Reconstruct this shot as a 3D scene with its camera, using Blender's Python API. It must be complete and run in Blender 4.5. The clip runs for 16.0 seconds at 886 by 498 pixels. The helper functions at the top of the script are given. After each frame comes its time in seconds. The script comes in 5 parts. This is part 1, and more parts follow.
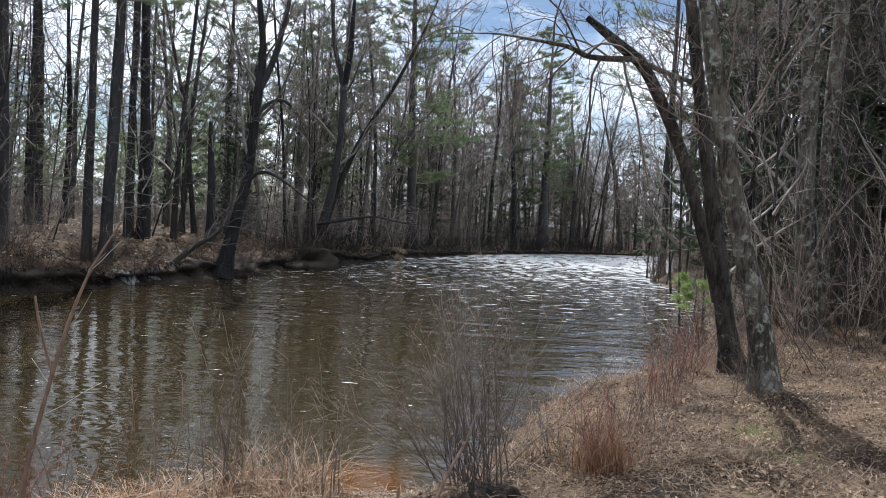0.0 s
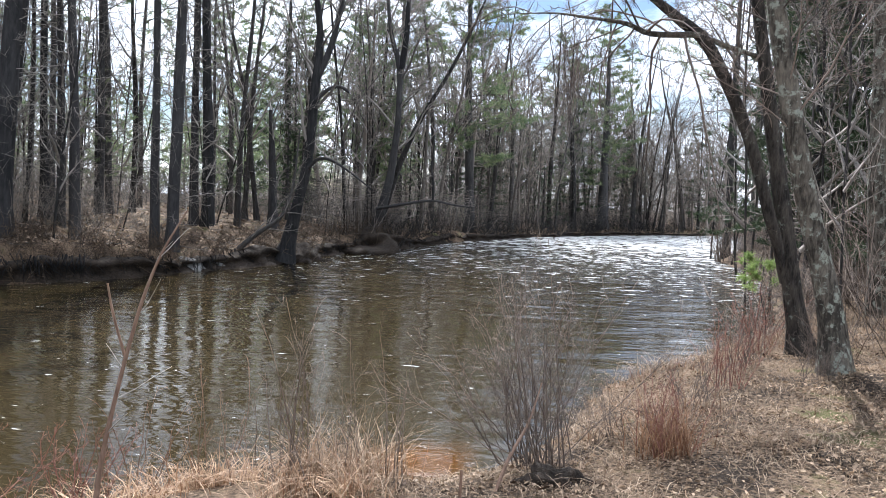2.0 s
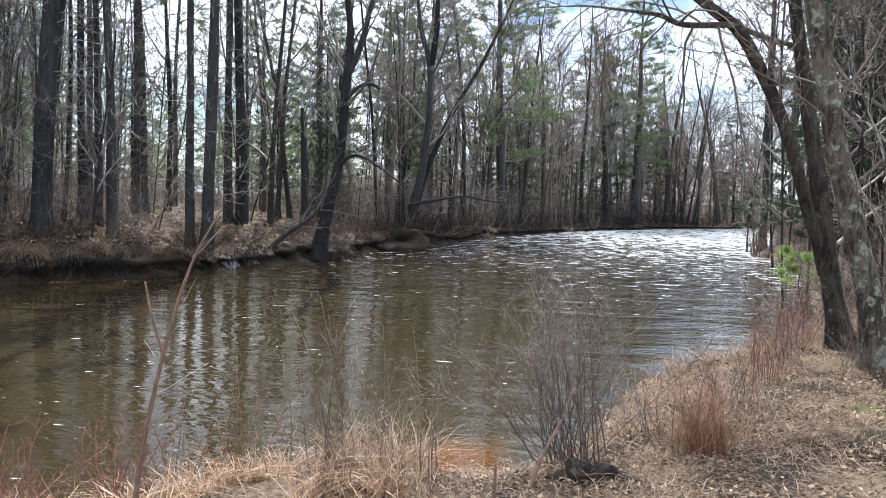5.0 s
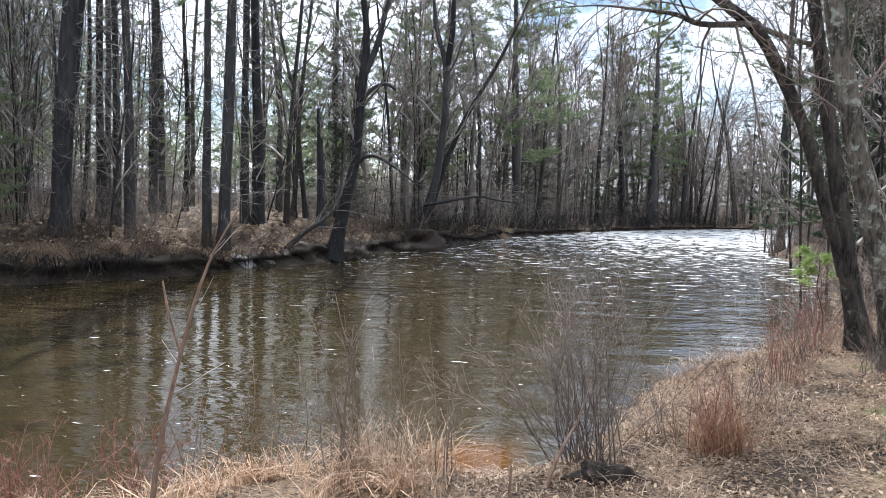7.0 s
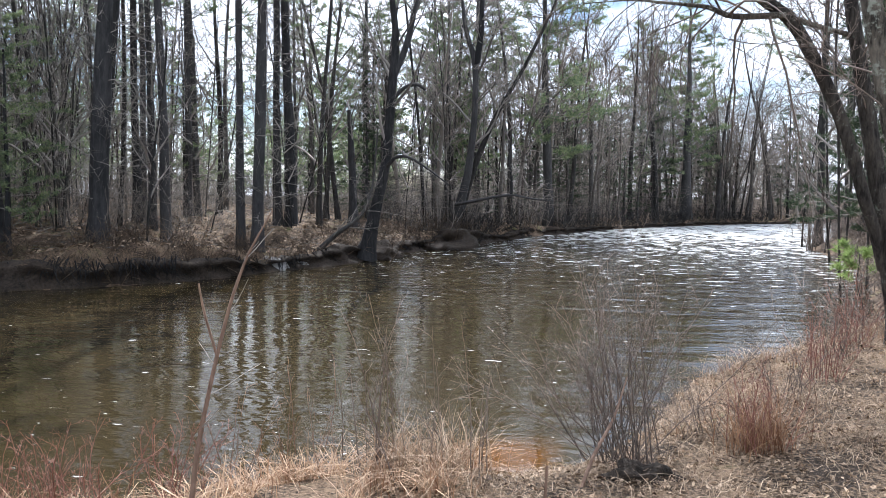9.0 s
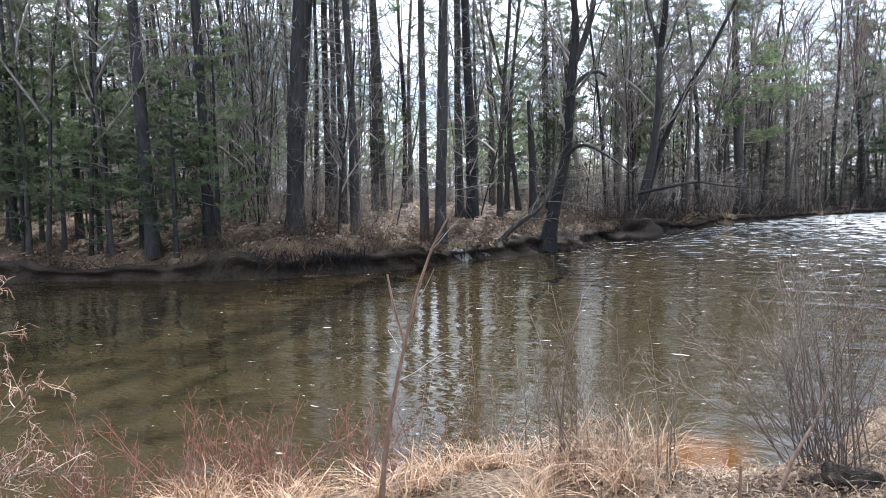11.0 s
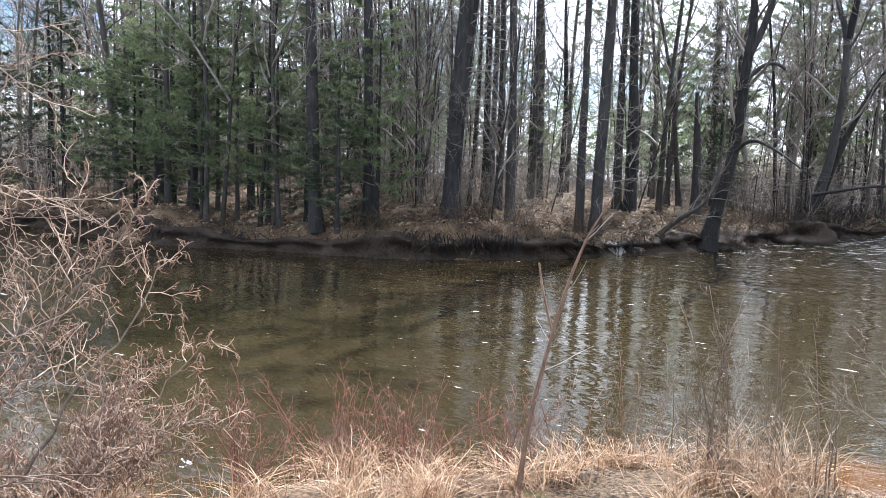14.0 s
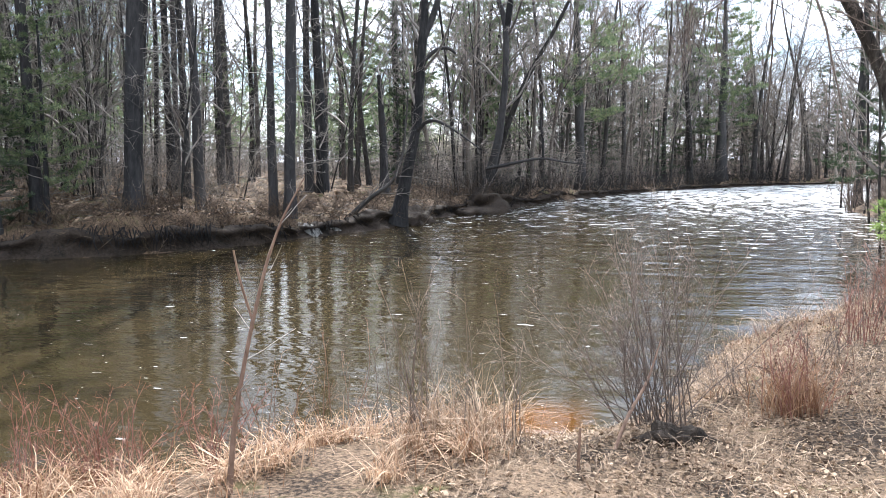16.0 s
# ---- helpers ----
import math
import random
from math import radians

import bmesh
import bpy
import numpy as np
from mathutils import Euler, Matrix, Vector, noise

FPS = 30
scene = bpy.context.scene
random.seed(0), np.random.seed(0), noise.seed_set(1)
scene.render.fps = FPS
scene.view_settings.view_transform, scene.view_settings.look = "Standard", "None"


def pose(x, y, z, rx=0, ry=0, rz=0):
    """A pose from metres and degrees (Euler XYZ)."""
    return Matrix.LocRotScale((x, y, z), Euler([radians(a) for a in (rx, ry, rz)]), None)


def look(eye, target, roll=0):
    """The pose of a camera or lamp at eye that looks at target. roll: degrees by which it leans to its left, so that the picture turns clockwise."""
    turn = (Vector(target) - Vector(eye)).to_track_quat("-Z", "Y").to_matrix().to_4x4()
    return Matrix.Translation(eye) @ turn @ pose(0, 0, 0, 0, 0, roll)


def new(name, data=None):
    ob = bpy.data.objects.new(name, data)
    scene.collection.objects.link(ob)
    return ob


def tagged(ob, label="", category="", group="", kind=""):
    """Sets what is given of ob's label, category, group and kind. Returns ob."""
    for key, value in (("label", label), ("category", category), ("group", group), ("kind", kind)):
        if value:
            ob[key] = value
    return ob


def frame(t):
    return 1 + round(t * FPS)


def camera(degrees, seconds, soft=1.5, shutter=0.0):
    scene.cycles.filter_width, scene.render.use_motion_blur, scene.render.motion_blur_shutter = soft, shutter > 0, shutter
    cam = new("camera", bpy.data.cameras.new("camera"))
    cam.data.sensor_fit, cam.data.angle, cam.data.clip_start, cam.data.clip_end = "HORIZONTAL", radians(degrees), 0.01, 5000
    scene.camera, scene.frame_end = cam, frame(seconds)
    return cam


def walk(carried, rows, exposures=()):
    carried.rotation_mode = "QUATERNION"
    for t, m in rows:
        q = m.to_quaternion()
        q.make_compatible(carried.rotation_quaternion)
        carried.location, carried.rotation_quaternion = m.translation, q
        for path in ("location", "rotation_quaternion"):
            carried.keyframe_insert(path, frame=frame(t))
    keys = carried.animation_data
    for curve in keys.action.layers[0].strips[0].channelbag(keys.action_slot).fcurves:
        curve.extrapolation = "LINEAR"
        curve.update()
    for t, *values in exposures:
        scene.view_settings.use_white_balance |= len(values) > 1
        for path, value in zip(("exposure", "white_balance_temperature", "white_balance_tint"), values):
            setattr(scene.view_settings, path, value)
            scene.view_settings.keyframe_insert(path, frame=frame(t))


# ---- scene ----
cam = camera(57.14, 16.0, soft=0.3)
METRES, EYE, TILT, LEAN, TURN = 1.0, 2.1, -2.2, -3.0, 0.0
ROWS = [
    (0.0, -0.0000, -0.0000, 0.0, 0.00, 0.00, -0.00),
    (0.5, -0.0007, -0.0000, 0.0, 1.06, -0.36, 0.32),
    (1.0, -0.0017, -0.0000, 0.0, 2.41, -0.74, 0.61),
    (1.5, -0.0023, -0.0001, 0.0, 3.34, -1.02, 0.70),
    (2.0, -0.0029, -0.0001, 0.0, 4.13, -1.14, 0.85),
    (2.5, -0.0032, -0.0001, 0.0, 4.65, -1.26, 0.85),
    (3.0, -0.0035, -0.0001, 0.0, 4.96, -1.38, 0.81),
    (3.5, -0.0037, -0.0002, 0.0, 5.31, -1.48, 0.92),
    (4.0, -0.0040, -0.0002, 0.0, 5.68, -1.47, 1.12),
    (6.5, -0.0050, -0.0003, 0.0, 7.23, -1.31, 1.45),
    (7.0, -0.0052, -0.0003, 0.0, 7.46, -1.35, 1.37),
    (7.5, -0.0053, -0.0004, 0.0, 7.60, -1.41, 1.39),
    (8.0, -0.0053, -0.0004, 0.0, 7.65, -1.45, 1.51),
    (8.2, -0.0053, -0.0004, 0.0, 7.69, -1.48, 1.65),
    (10.3, -0.0120, -0.0018, 0.0, 17.45, -1.21, 3.05),
    (10.5, -0.0129, -0.0022, 0.0, 18.88, -1.31, 3.10),
    (11.0, -0.0152, -0.0030, 0.0, 22.35, -1.40, 2.97),
    (11.5, -0.0188, -0.0047, 0.0, 27.98, -1.40, 2.80),
    (12.0, -0.0217, -0.0064, 0.0, 32.90, -1.44, 2.23),
    (12.5, -0.0245, -0.0084, 0.0, 37.81, -1.67, 1.59),
    (13.0, -0.0255, -0.0092, 0.0, 39.55, -1.80, 0.45),
    (13.5, -0.0255, -0.0092, 0.0, 39.54, -1.88, -0.03),
    (14.0, -0.0218, -0.0065, 0.0, 33.10, -2.05, -0.37),
    (14.5, -0.0189, -0.0047, 0.0, 28.15, -2.40, 0.78),
    (15.0, -0.0155, -0.0031, 0.0, 22.81, -2.85, 2.31),
    (15.5, -0.0099, -0.0012, 0.0, 14.26, -3.45, 2.81),
    (16.0, -0.0082, -0.0009, 0.0, 11.89, -3.71, 2.88),
]
EXPOSURES = [(0.0, 0.28, 5800, 10), (0.5, 0.76, 5850, 10), (1.2, 0.92, 5800, 10), (8.0, 0.95, 5750, 10), (10.5, 1.04, 5650, 10), (11.4, 1.33, 5600, 10), (12.5, 1.33, 5650, 10), (13.5, 1.25, 5750, 10), (14.5, 1.34, 5750, 10), (16.0, 1.41, 5800, 10)]
walk(cam, [(t, pose(0, 0, EYE, TILT, LEAN, TURN) @ pose(METRES * x, METRES * y, METRES * z, 90 + pitch, roll, yaw)) for t, x, y, z, yaw, pitch, roll in ROWS], EXPOSURES)

# ---- light: spring midday, sun ahead over the far woods, broken cloud ----
SUN_AZIMUTH, SUN_HEIGHT = -10.0, 47.0  # degrees to the right of straight ahead, degrees up


def make_world():
    world = bpy.data.worlds.new("sky")
    scene.world = world
    world.use_nodes = True
    nt = world.node_tree
    nt.nodes.clear()
    out = nt.nodes.new("ShaderNodeOutputWorld")
    bg = nt.nodes.new("ShaderNodeBackground")
    bg.inputs["Strength"].default_value = 0.065
    sky = nt.nodes.new("ShaderNodeTexSky")
    sky.sky_type, sky.sun_disc = "NISHITA", False
    sky.sun_elevation, sky.sun_rotation = radians(SUN_HEIGHT), radians(SUN_AZIMUTH)
    sky.dust_density, sky.air_density, sky.ozone_density = 0.4, 1.0, 1.5
    co = nt.nodes.new("ShaderNodeTexCoord")
    mp = nt.nodes.new("ShaderNodeMapping")
    mp.inputs["Scale"].default_value = (2.6, 2.6, 6.5)
    mp.inputs["Location"].default_value = (0.3, 0.1, 0.4)
    cloud = nt.nodes.new("ShaderNodeTexNoise")
    cloud.inputs["Scale"].default_value, cloud.inputs["Detail"].default_value, cloud.inputs["Roughness"].default_value = 1.3, 7.0, 0.58
    ramp = nt.nodes.new("ShaderNodeValToRGB")
    ramp.color_ramp.elements[0].position, ramp.color_ramp.elements[1].position = 0.42, 0.575
    mix = nt.nodes.new("ShaderNodeMix")
    mix.data_type = "RGBA"
    mix.inputs["B"].default_value = (18.5, 18.9, 19.6, 1)
    nt.links.new(co.outputs["Generated"], mp.inputs["Vector"])
    nt.links.new(mp.outputs["Vector"], cloud.inputs["Vector"])
    nt.links.new(cloud.outputs["Fac"], ramp.inputs["Fac"])
    nt.links.new(ramp.outputs["Color"], mix.inputs["Factor"])
    nt.links.new(sky.outputs["Color"], mix.inputs["A"])
    nt.links.new(mix.outputs["Result"], bg.inputs["Color"])
    nt.links.new(bg.outputs["Background"], out.inputs["Surface"])


def make_sun():
    lamp = bpy.data.lights.new("sun", "SUN")
    lamp.energy, lamp.angle, lamp.color = 5.0, radians(0.55), (1.0, 0.96, 0.90)
    a, h = radians(SUN_AZIMUTH), radians(SUN_HEIGHT)
    ob = new("sun", lamp)
    ob.matrix_world = look((60 * math.sin(a) * math.cos(h), 60 * math.cos(a) * math.cos(h), 60 * math.sin(h)), (0, 0, 0))


make_world()
make_sun()


# ---- materials ----
def node(nt, kind, **values):
    n = nt.nodes.new("ShaderNode" + kind)
    for key, value in values.items():
        n.inputs[key.replace("_", " ")].default_value = value
    return n


def surface(name, dark, light, rough=0.85, grain=(8, 8, 8), patch=1.2, bump=0.3, relief=0.01, random_by=None, through_light=0.0, mossy=None, span=(0.33, 0.68)):
    """A rough natural surface: two colours mixed by fine grain and by broad patches, with relief of its own."""
    m = bpy.data.materials.new(name)
    m.use_nodes = True
    nt = m.node_tree
    bsdf = nt.nodes["Principled BSDF"]
    bsdf.inputs["Roughness"].default_value = rough
    bsdf.inputs["Specular IOR Level"].default_value = 0.25
    co = nt.nodes.new("ShaderNodeTexCoord")
    mp = node(nt, "Mapping", Scale=grain)
    fine = node(nt, "TexNoise", Scale=1.0, Detail=6.0, Roughness=0.65)
    broad = node(nt, "TexNoise", Scale=patch, Detail=3.0)
    nt.links.new(co.outputs["Object"], mp.inputs["Vector"])
    nt.links.new(mp.outputs["Vector"], fine.inputs["Vector"])
    nt.links.new(co.outputs["Object"], broad.inputs["Vector"])
    add = nt.nodes.new("ShaderNodeMath")
    add.operation = "MULTIPLY_ADD"
    add.inputs[1].default_value, add.inputs[2].default_value = 0.6, 0.0
    nt.links.new(fine.outputs["Fac"], add.inputs[0])
    last = nt.nodes.new("ShaderNodeMath")
    last.operation = "MULTIPLY_ADD"
    last.inputs[1].default_value = 0.4
    nt.links.new(broad.outputs["Fac"], last.inputs[0])
    nt.links.new(add.outputs[0], last.inputs[2])
    fac = last.outputs[0]
    if random_by:
        if random_by == "object":
            r = nt.nodes.new("ShaderNodeObjectInfo").outputs["Random"]
        else:
            r = nt.nodes.new("ShaderNodeNewGeometry").outputs["Random Per Island"]
        two = nt.nodes.new("ShaderNodeMath")
        two.operation = "MULTIPLY_ADD"
        two.inputs[1].default_value = 0.34
        nt.links.new(r, two.inputs[0])
        nt.links.new(fac, two.inputs[2])
        less = nt.nodes.new("ShaderNodeMath")
        less.operation = "SUBTRACT"
        less.inputs[1].default_value = 0.17
        nt.links.new(two.outputs[0], less.inputs[0])
        fac = less.outputs[0]
    ramp = nt.nodes.new("ShaderNodeValToRGB")
    ramp.color_ramp.elements[0].position, ramp.color_ramp.elements[1].position = span
    ramp.color_ramp.elements[0].color, ramp.color_ramp.elements[1].color = (*dark, 1), (*light, 1)
    nt.links.new(fac, ramp.inputs["Fac"])
    colour = ramp.outputs["Color"]
    if mossy:
        spots = node(nt, "TexNoise", Scale=mossy[3], Detail=5.0, Roughness=0.7)
        nt.links.new(co.outputs["Object"], spots.inputs["Vector"])
        cut = nt.nodes.new("ShaderNodeValToRGB")
        cut.color_ramp.elements[0].position, cut.color_ramp.elements[1].position = mossy[4], mossy[4] + 0.08
        nt.links.new(spots.outputs["Fac"], cut.inputs["Fac"])
        mix = nt.nodes.new("ShaderNodeMix")
        mix.data_type = "RGBA"
        mix.inputs["B"].default_value = (*mossy[:3], 1)
        nt.links.new(cut.outputs["Color"], mix.inputs["Factor"])
        nt.links.new(colour, mix.inputs["A"])
        colour = mix.outputs["Result"]
    nt.links.new(colour, bsdf.inputs["Base Color"])
    if bump:
        b = node(nt, "Bump", Strength=bump, Distance=relief)
        nt.links.new(fine.outputs["Fac"], b.inputs["Height"])
        nt.links.new(b.outputs["Normal"], bsdf.inputs["Normal"])
    if through_light:
        trans = nt.nodes.new("ShaderNodeBsdfTranslucent")
        nt.links.new(colour, trans.inputs["Color"])
        mixs = nt.nodes.new("ShaderNodeMixShader")
        mixs.inputs["Fac"].default_value = through_light
        nt.links.new(bsdf.outputs[0], mixs.inputs[1])
        nt.links.new(trans.outputs[0], mixs.inputs[2])
        nt.links.new(mixs.outputs[0], nt.nodes["Material Output"].inputs["Surface"])
    return m


def water_surface():
    """Brown river water: murky body, mirror skin, ripples that lengthen across the flow, rougher over the riffle."""
    m = bpy.data.materials.new("river_water")
    m.use_nodes = True
    nt = m.node_tree
    bsdf = nt.nodes["Principled BSDF"]
    bsdf.inputs["IOR"].default_value = 1.33
    bsdf.inputs["Roughness"].default_value = 0.04
    co = nt.nodes.new("ShaderNodeTexCoord")
    sep = nt.nodes.new("ShaderNodeSeparateXYZ")
    nt.links.new(co.outputs["Object"], sep.inputs[0])

    def math_node(op, a, b=None, c=None):
        n = nt.nodes.new("ShaderNodeMath")
        n.operation = op
        for i, v in enumerate((a, b, c)):
            if v is None:
                continue
            if isinstance(v, (int, float)):
                n.inputs[i].default_value = v
            else:
                nt.links.new(v, n.inputs[i])
        return n.outputs[0]

    def waves(scale, stretch, detail, turn):
        mp = node(nt, "Mapping", Scale=stretch, Rotation=(0, 0, radians(turn)))
        nz = node(nt, "TexNoise", Scale=scale, Detail=detail, Roughness=0.6, Distortion=0.4)
        nt.links.new(co.outputs["Object"], mp.inputs["Vector"])
        nt.links.new(mp.outputs["Vector"], nz.inputs["Vector"])
        return nz.outputs["Fac"]

    def span(value, lo, hi):
        n = node(nt, "MapRange", From_Min=lo, From_Max=hi)
        n.interpolation_type = "SMOOTHSTEP"
        nt.links.new(value, n.inputs["Value"])
        return n.outputs["Result"]

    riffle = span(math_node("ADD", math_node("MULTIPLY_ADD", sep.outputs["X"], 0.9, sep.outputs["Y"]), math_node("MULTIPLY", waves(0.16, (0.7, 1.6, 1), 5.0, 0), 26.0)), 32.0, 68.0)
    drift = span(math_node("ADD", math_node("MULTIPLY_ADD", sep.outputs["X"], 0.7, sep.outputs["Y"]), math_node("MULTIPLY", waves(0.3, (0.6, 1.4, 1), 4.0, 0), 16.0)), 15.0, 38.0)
    calm = span(waves(0.35, (1, 1, 1), 2.0, 0), 0.42, 0.62)
    small = waves(6.0, (0.6, 1.4, 1), 2.0, 0)
    mid = waves(1.35, (0.55, 1.3, 1), 3.5, 6)
    big = waves(0.45, (0.9, 1.1, 1), 1.0, 0)
    small_h = math_node("MULTIPLY", small, math_node("MULTIPLY_ADD", calm, 0.0034, 0.0008))
    h = math_node("ADD", small_h, math_node("MULTIPLY", mid, math_node("MULTIPLY_ADD", riffle, 0.12, math_node("MULTIPLY_ADD", drift, 0.095, 0.026))))
    h = math_node("ADD", h, math_node("MULTIPLY", big, 0.026))
    h = math_node("ADD", h, math_node("MULTIPLY", math_node("MULTIPLY", small, riffle), 0.05))
    b = node(nt, "Bump", Strength=1.0, Distance=1.0)
    nt.links.new(h, b.inputs["Height"])
    nt.links.new(b.outputs["Normal"], bsdf.inputs["Normal"])
    # sandy shallows show orange-brown through the water by the near bank
    dx = math_node("SUBTRACT", sep.outputs["X"], -0.55)
    dy = math_node("SUBTRACT", sep.outputs["Y"], 6.2)
    d2 = math_node("SQRT", math_node("ADD", math_node("MULTIPLY", dx, dx), math_node("MULTIPLY", math_node("MULTIPLY", dy, dy), 0.6)))
    shallow = span(math_node("ADD", d2, math_node("MULTIPLY", waves(1.2, (1, 1, 1), 3.0, 0), 0.7)), 1.0, 0.45)
    silt = nt.nodes.new("ShaderNodeMix")
    silt.data_type = "RGBA"
    silt.inputs["A"].default_value, silt.inputs["B"].default_value = (0.030, 0.0218, 0.0100, 1), (0.048, 0.0355, 0.0165, 1)
    nt.links.new(waves(0.25, (1, 1, 1), 3.0, 0), silt.inputs["Factor"])
    mix = nt.nodes.new("ShaderNodeMix")
    mix.data_type = "RGBA"
    mix.inputs["B"].default_value = (0.11, 0.046, 0.010, 1)
    nt.links.new(shallow, mix.inputs["Factor"])
    nt.links.new(silt.outputs["Result"], mix.inputs["A"])
    # foam on the riffle; flecks and specks drifting below are sun glints painted white
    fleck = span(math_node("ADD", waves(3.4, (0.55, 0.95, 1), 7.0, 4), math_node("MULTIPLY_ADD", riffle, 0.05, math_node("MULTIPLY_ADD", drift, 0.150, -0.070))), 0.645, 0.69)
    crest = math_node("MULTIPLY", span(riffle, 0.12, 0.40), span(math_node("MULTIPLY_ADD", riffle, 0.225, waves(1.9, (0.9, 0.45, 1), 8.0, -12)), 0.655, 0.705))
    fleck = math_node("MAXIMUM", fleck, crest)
    painted_glints = math_node("MAXIMUM", span(waves(11.0, (0.7, 1.2, 1), 4.0, 0), 0.70, 0.73), span(math_node("MULTIPLY_ADD", drift, 0.075, waves(4.6, (0.5, 1.7, 1), 5.0, 0)), 0.69, 0.725))
    fleck = math_node("MAXIMUM", fleck, painted_glints)
    foam_and_glints = nt.nodes.new("ShaderNodeMix")
    foam_and_glints.data_type = "RGBA"
    foam_and_glints.inputs["B"].default_value = (0.86, 0.86, 0.84, 1)
    nt.links.new(fleck, foam_and_glints.inputs["Factor"])
    nt.links.new(mix.outputs["Result"], foam_and_glints.inputs["A"])
    nt.links.new(foam_and_glints.outputs["Result"], bsdf.inputs["Base Color"])
    nt.links.new(math_node("MULTIPLY_ADD", riffle, 0.10, 0.04), bsdf.inputs["Roughness"])
    return m


PINE_BARK = surface("pine_bark", (0.022, 0.021, 0.0215), (0.080, 0.075, 0.073), 0.9, (14, 14, 3), 1.0, 0.7, 0.03, "object")
GREY_BARK = surface("grey_bark", (0.022, 0.020, 0.0185), (0.092, 0.083, 0.076), 0.9, (16, 16, 4), 1.3, 0.6, 0.02, "object")
MAPLE_BARK = surface("maple_bark", (0.038, 0.032, 0.025), (0.19, 0.163, 0.128), 0.92, (26, 26, 7), 2.2, 1.0, 0.035, None, 0.0, (0.31, 0.32, 0.26, 9.0, 0.53), (0.42, 0.60))
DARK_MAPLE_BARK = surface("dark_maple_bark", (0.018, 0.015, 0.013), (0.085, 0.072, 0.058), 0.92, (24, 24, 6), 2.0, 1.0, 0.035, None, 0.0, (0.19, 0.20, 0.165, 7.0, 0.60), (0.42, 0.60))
TWIG = surface("twig_bark", (0.080, 0.070, 0.062), (0.36, 0.32, 0.28), 0.8, (30, 30, 30), 0.7, 0, 0, "island")
TWIG_FAR = surface("far_twig_bark", (0.060, 0.052, 0.045), (0.32, 0.27, 0.225), 0.8, (30, 30, 30), 0.3, 0, 0, "island")
TWIG_BROWN = surface("brown_twig_bark", (0.045, 0.034, 0.027), (0.26, 0.20, 0.16), 0.75, (30, 30, 30), 2.0, 0, 0, "island")
STALK = surface("stalk_bark", (0.11, 0.066, 0.044), (0.30, 0.195, 0.138), 0.8, (40, 40, 12), 3.0, 0.5, 0.004)
DEAD_FERN = surface("dead_fern", (0.035, 0.024, 0.016), (0.15, 0.105, 0.070), 0.85, (4, 4, 4), 0.9, 0, 0, "island", 0.15)
TWIG_RED = surface("red_twig_bark", (0.10, 0.040, 0.030), (0.34, 0.160, 0.115), 0.7, (30, 30, 30), 2.0, 0, 0, "island")
TWIG_PALE = surface("pale_twig_bark", (0.20, 0.122, 0.090), (0.66, 0.50, 0.385), 0.75, (30, 30, 30), 2.0, 0, 0, "island")
NEEDLES = surface("pine_needles", (0.070, 0.108, 0.058), (0.30, 0.345, 0.175), 0.45, (3, 3, 3), 0.6, 0, 0, "island", 0.62)
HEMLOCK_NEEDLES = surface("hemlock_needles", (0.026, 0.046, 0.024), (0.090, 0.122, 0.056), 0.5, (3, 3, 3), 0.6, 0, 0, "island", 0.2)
STRAW = surface("dry_grass", (0.26, 0.150, 0.085), (0.72, 0.52, 0.35), 0.75, (4, 4, 4), 0.9, 0, 0, "island", 0.3)
RUSSET = surface("russet_grass", (0.16, 0.078, 0.042), (0.42, 0.255, 0.15), 0.75, (4, 4, 4), 0.9, 0, 0, "island", 0.3)
TAN = surface("tan_grass", (0.17, 0.105, 0.065), (0.54, 0.41, 0.285), 0.75, (4, 4, 4), 0.9, 0, 0, "island", 0.25)
YOUNG_NEEDLES = surface("young_pine_needles", (0.13, 0.20, 0.05), (0.34, 0.42, 0.15), 0.45, (3, 3, 3), 0.6, 0, 0, "island", 0.62)
LEAF = surface("dead_leaf", (0.055, 0.031, 0.018), (0.54, 0.395, 0.265), 0.75, (18, 18, 18), 0.9, 0, 0, "island", 0.15)
LITTER = surface("leaf_litter_ground", (0.028, 0.018, 0.011), (0.29, 0.200, 0.128), 0.95, (34, 34, 34), 1.6, 1.0, 0.05, None, 0.0, (0.12, 0.115, 0.042, 0.8, 0.575), (0.42, 0.59))
ROCK = surface("bank_stone", (0.16, 0.15, 0.14), (0.46, 0.44, 0.41), 0.85, (9, 9, 9), 1.5, 0.6, 0.03, "object")
MUD = surface("wet_earth", (0.010, 0.008, 0.006), (0.075, 0.055, 0.040), 0.95, (16, 16, 16), 1.5, 0.9, 0.05)
SAND = surface("pale_sand", (0.20, 0.165, 0.125), (0.42, 0.36, 0.29), 0.9, (12, 12, 12), 1.5, 0.5, 0.02)
WATER = water_surface()


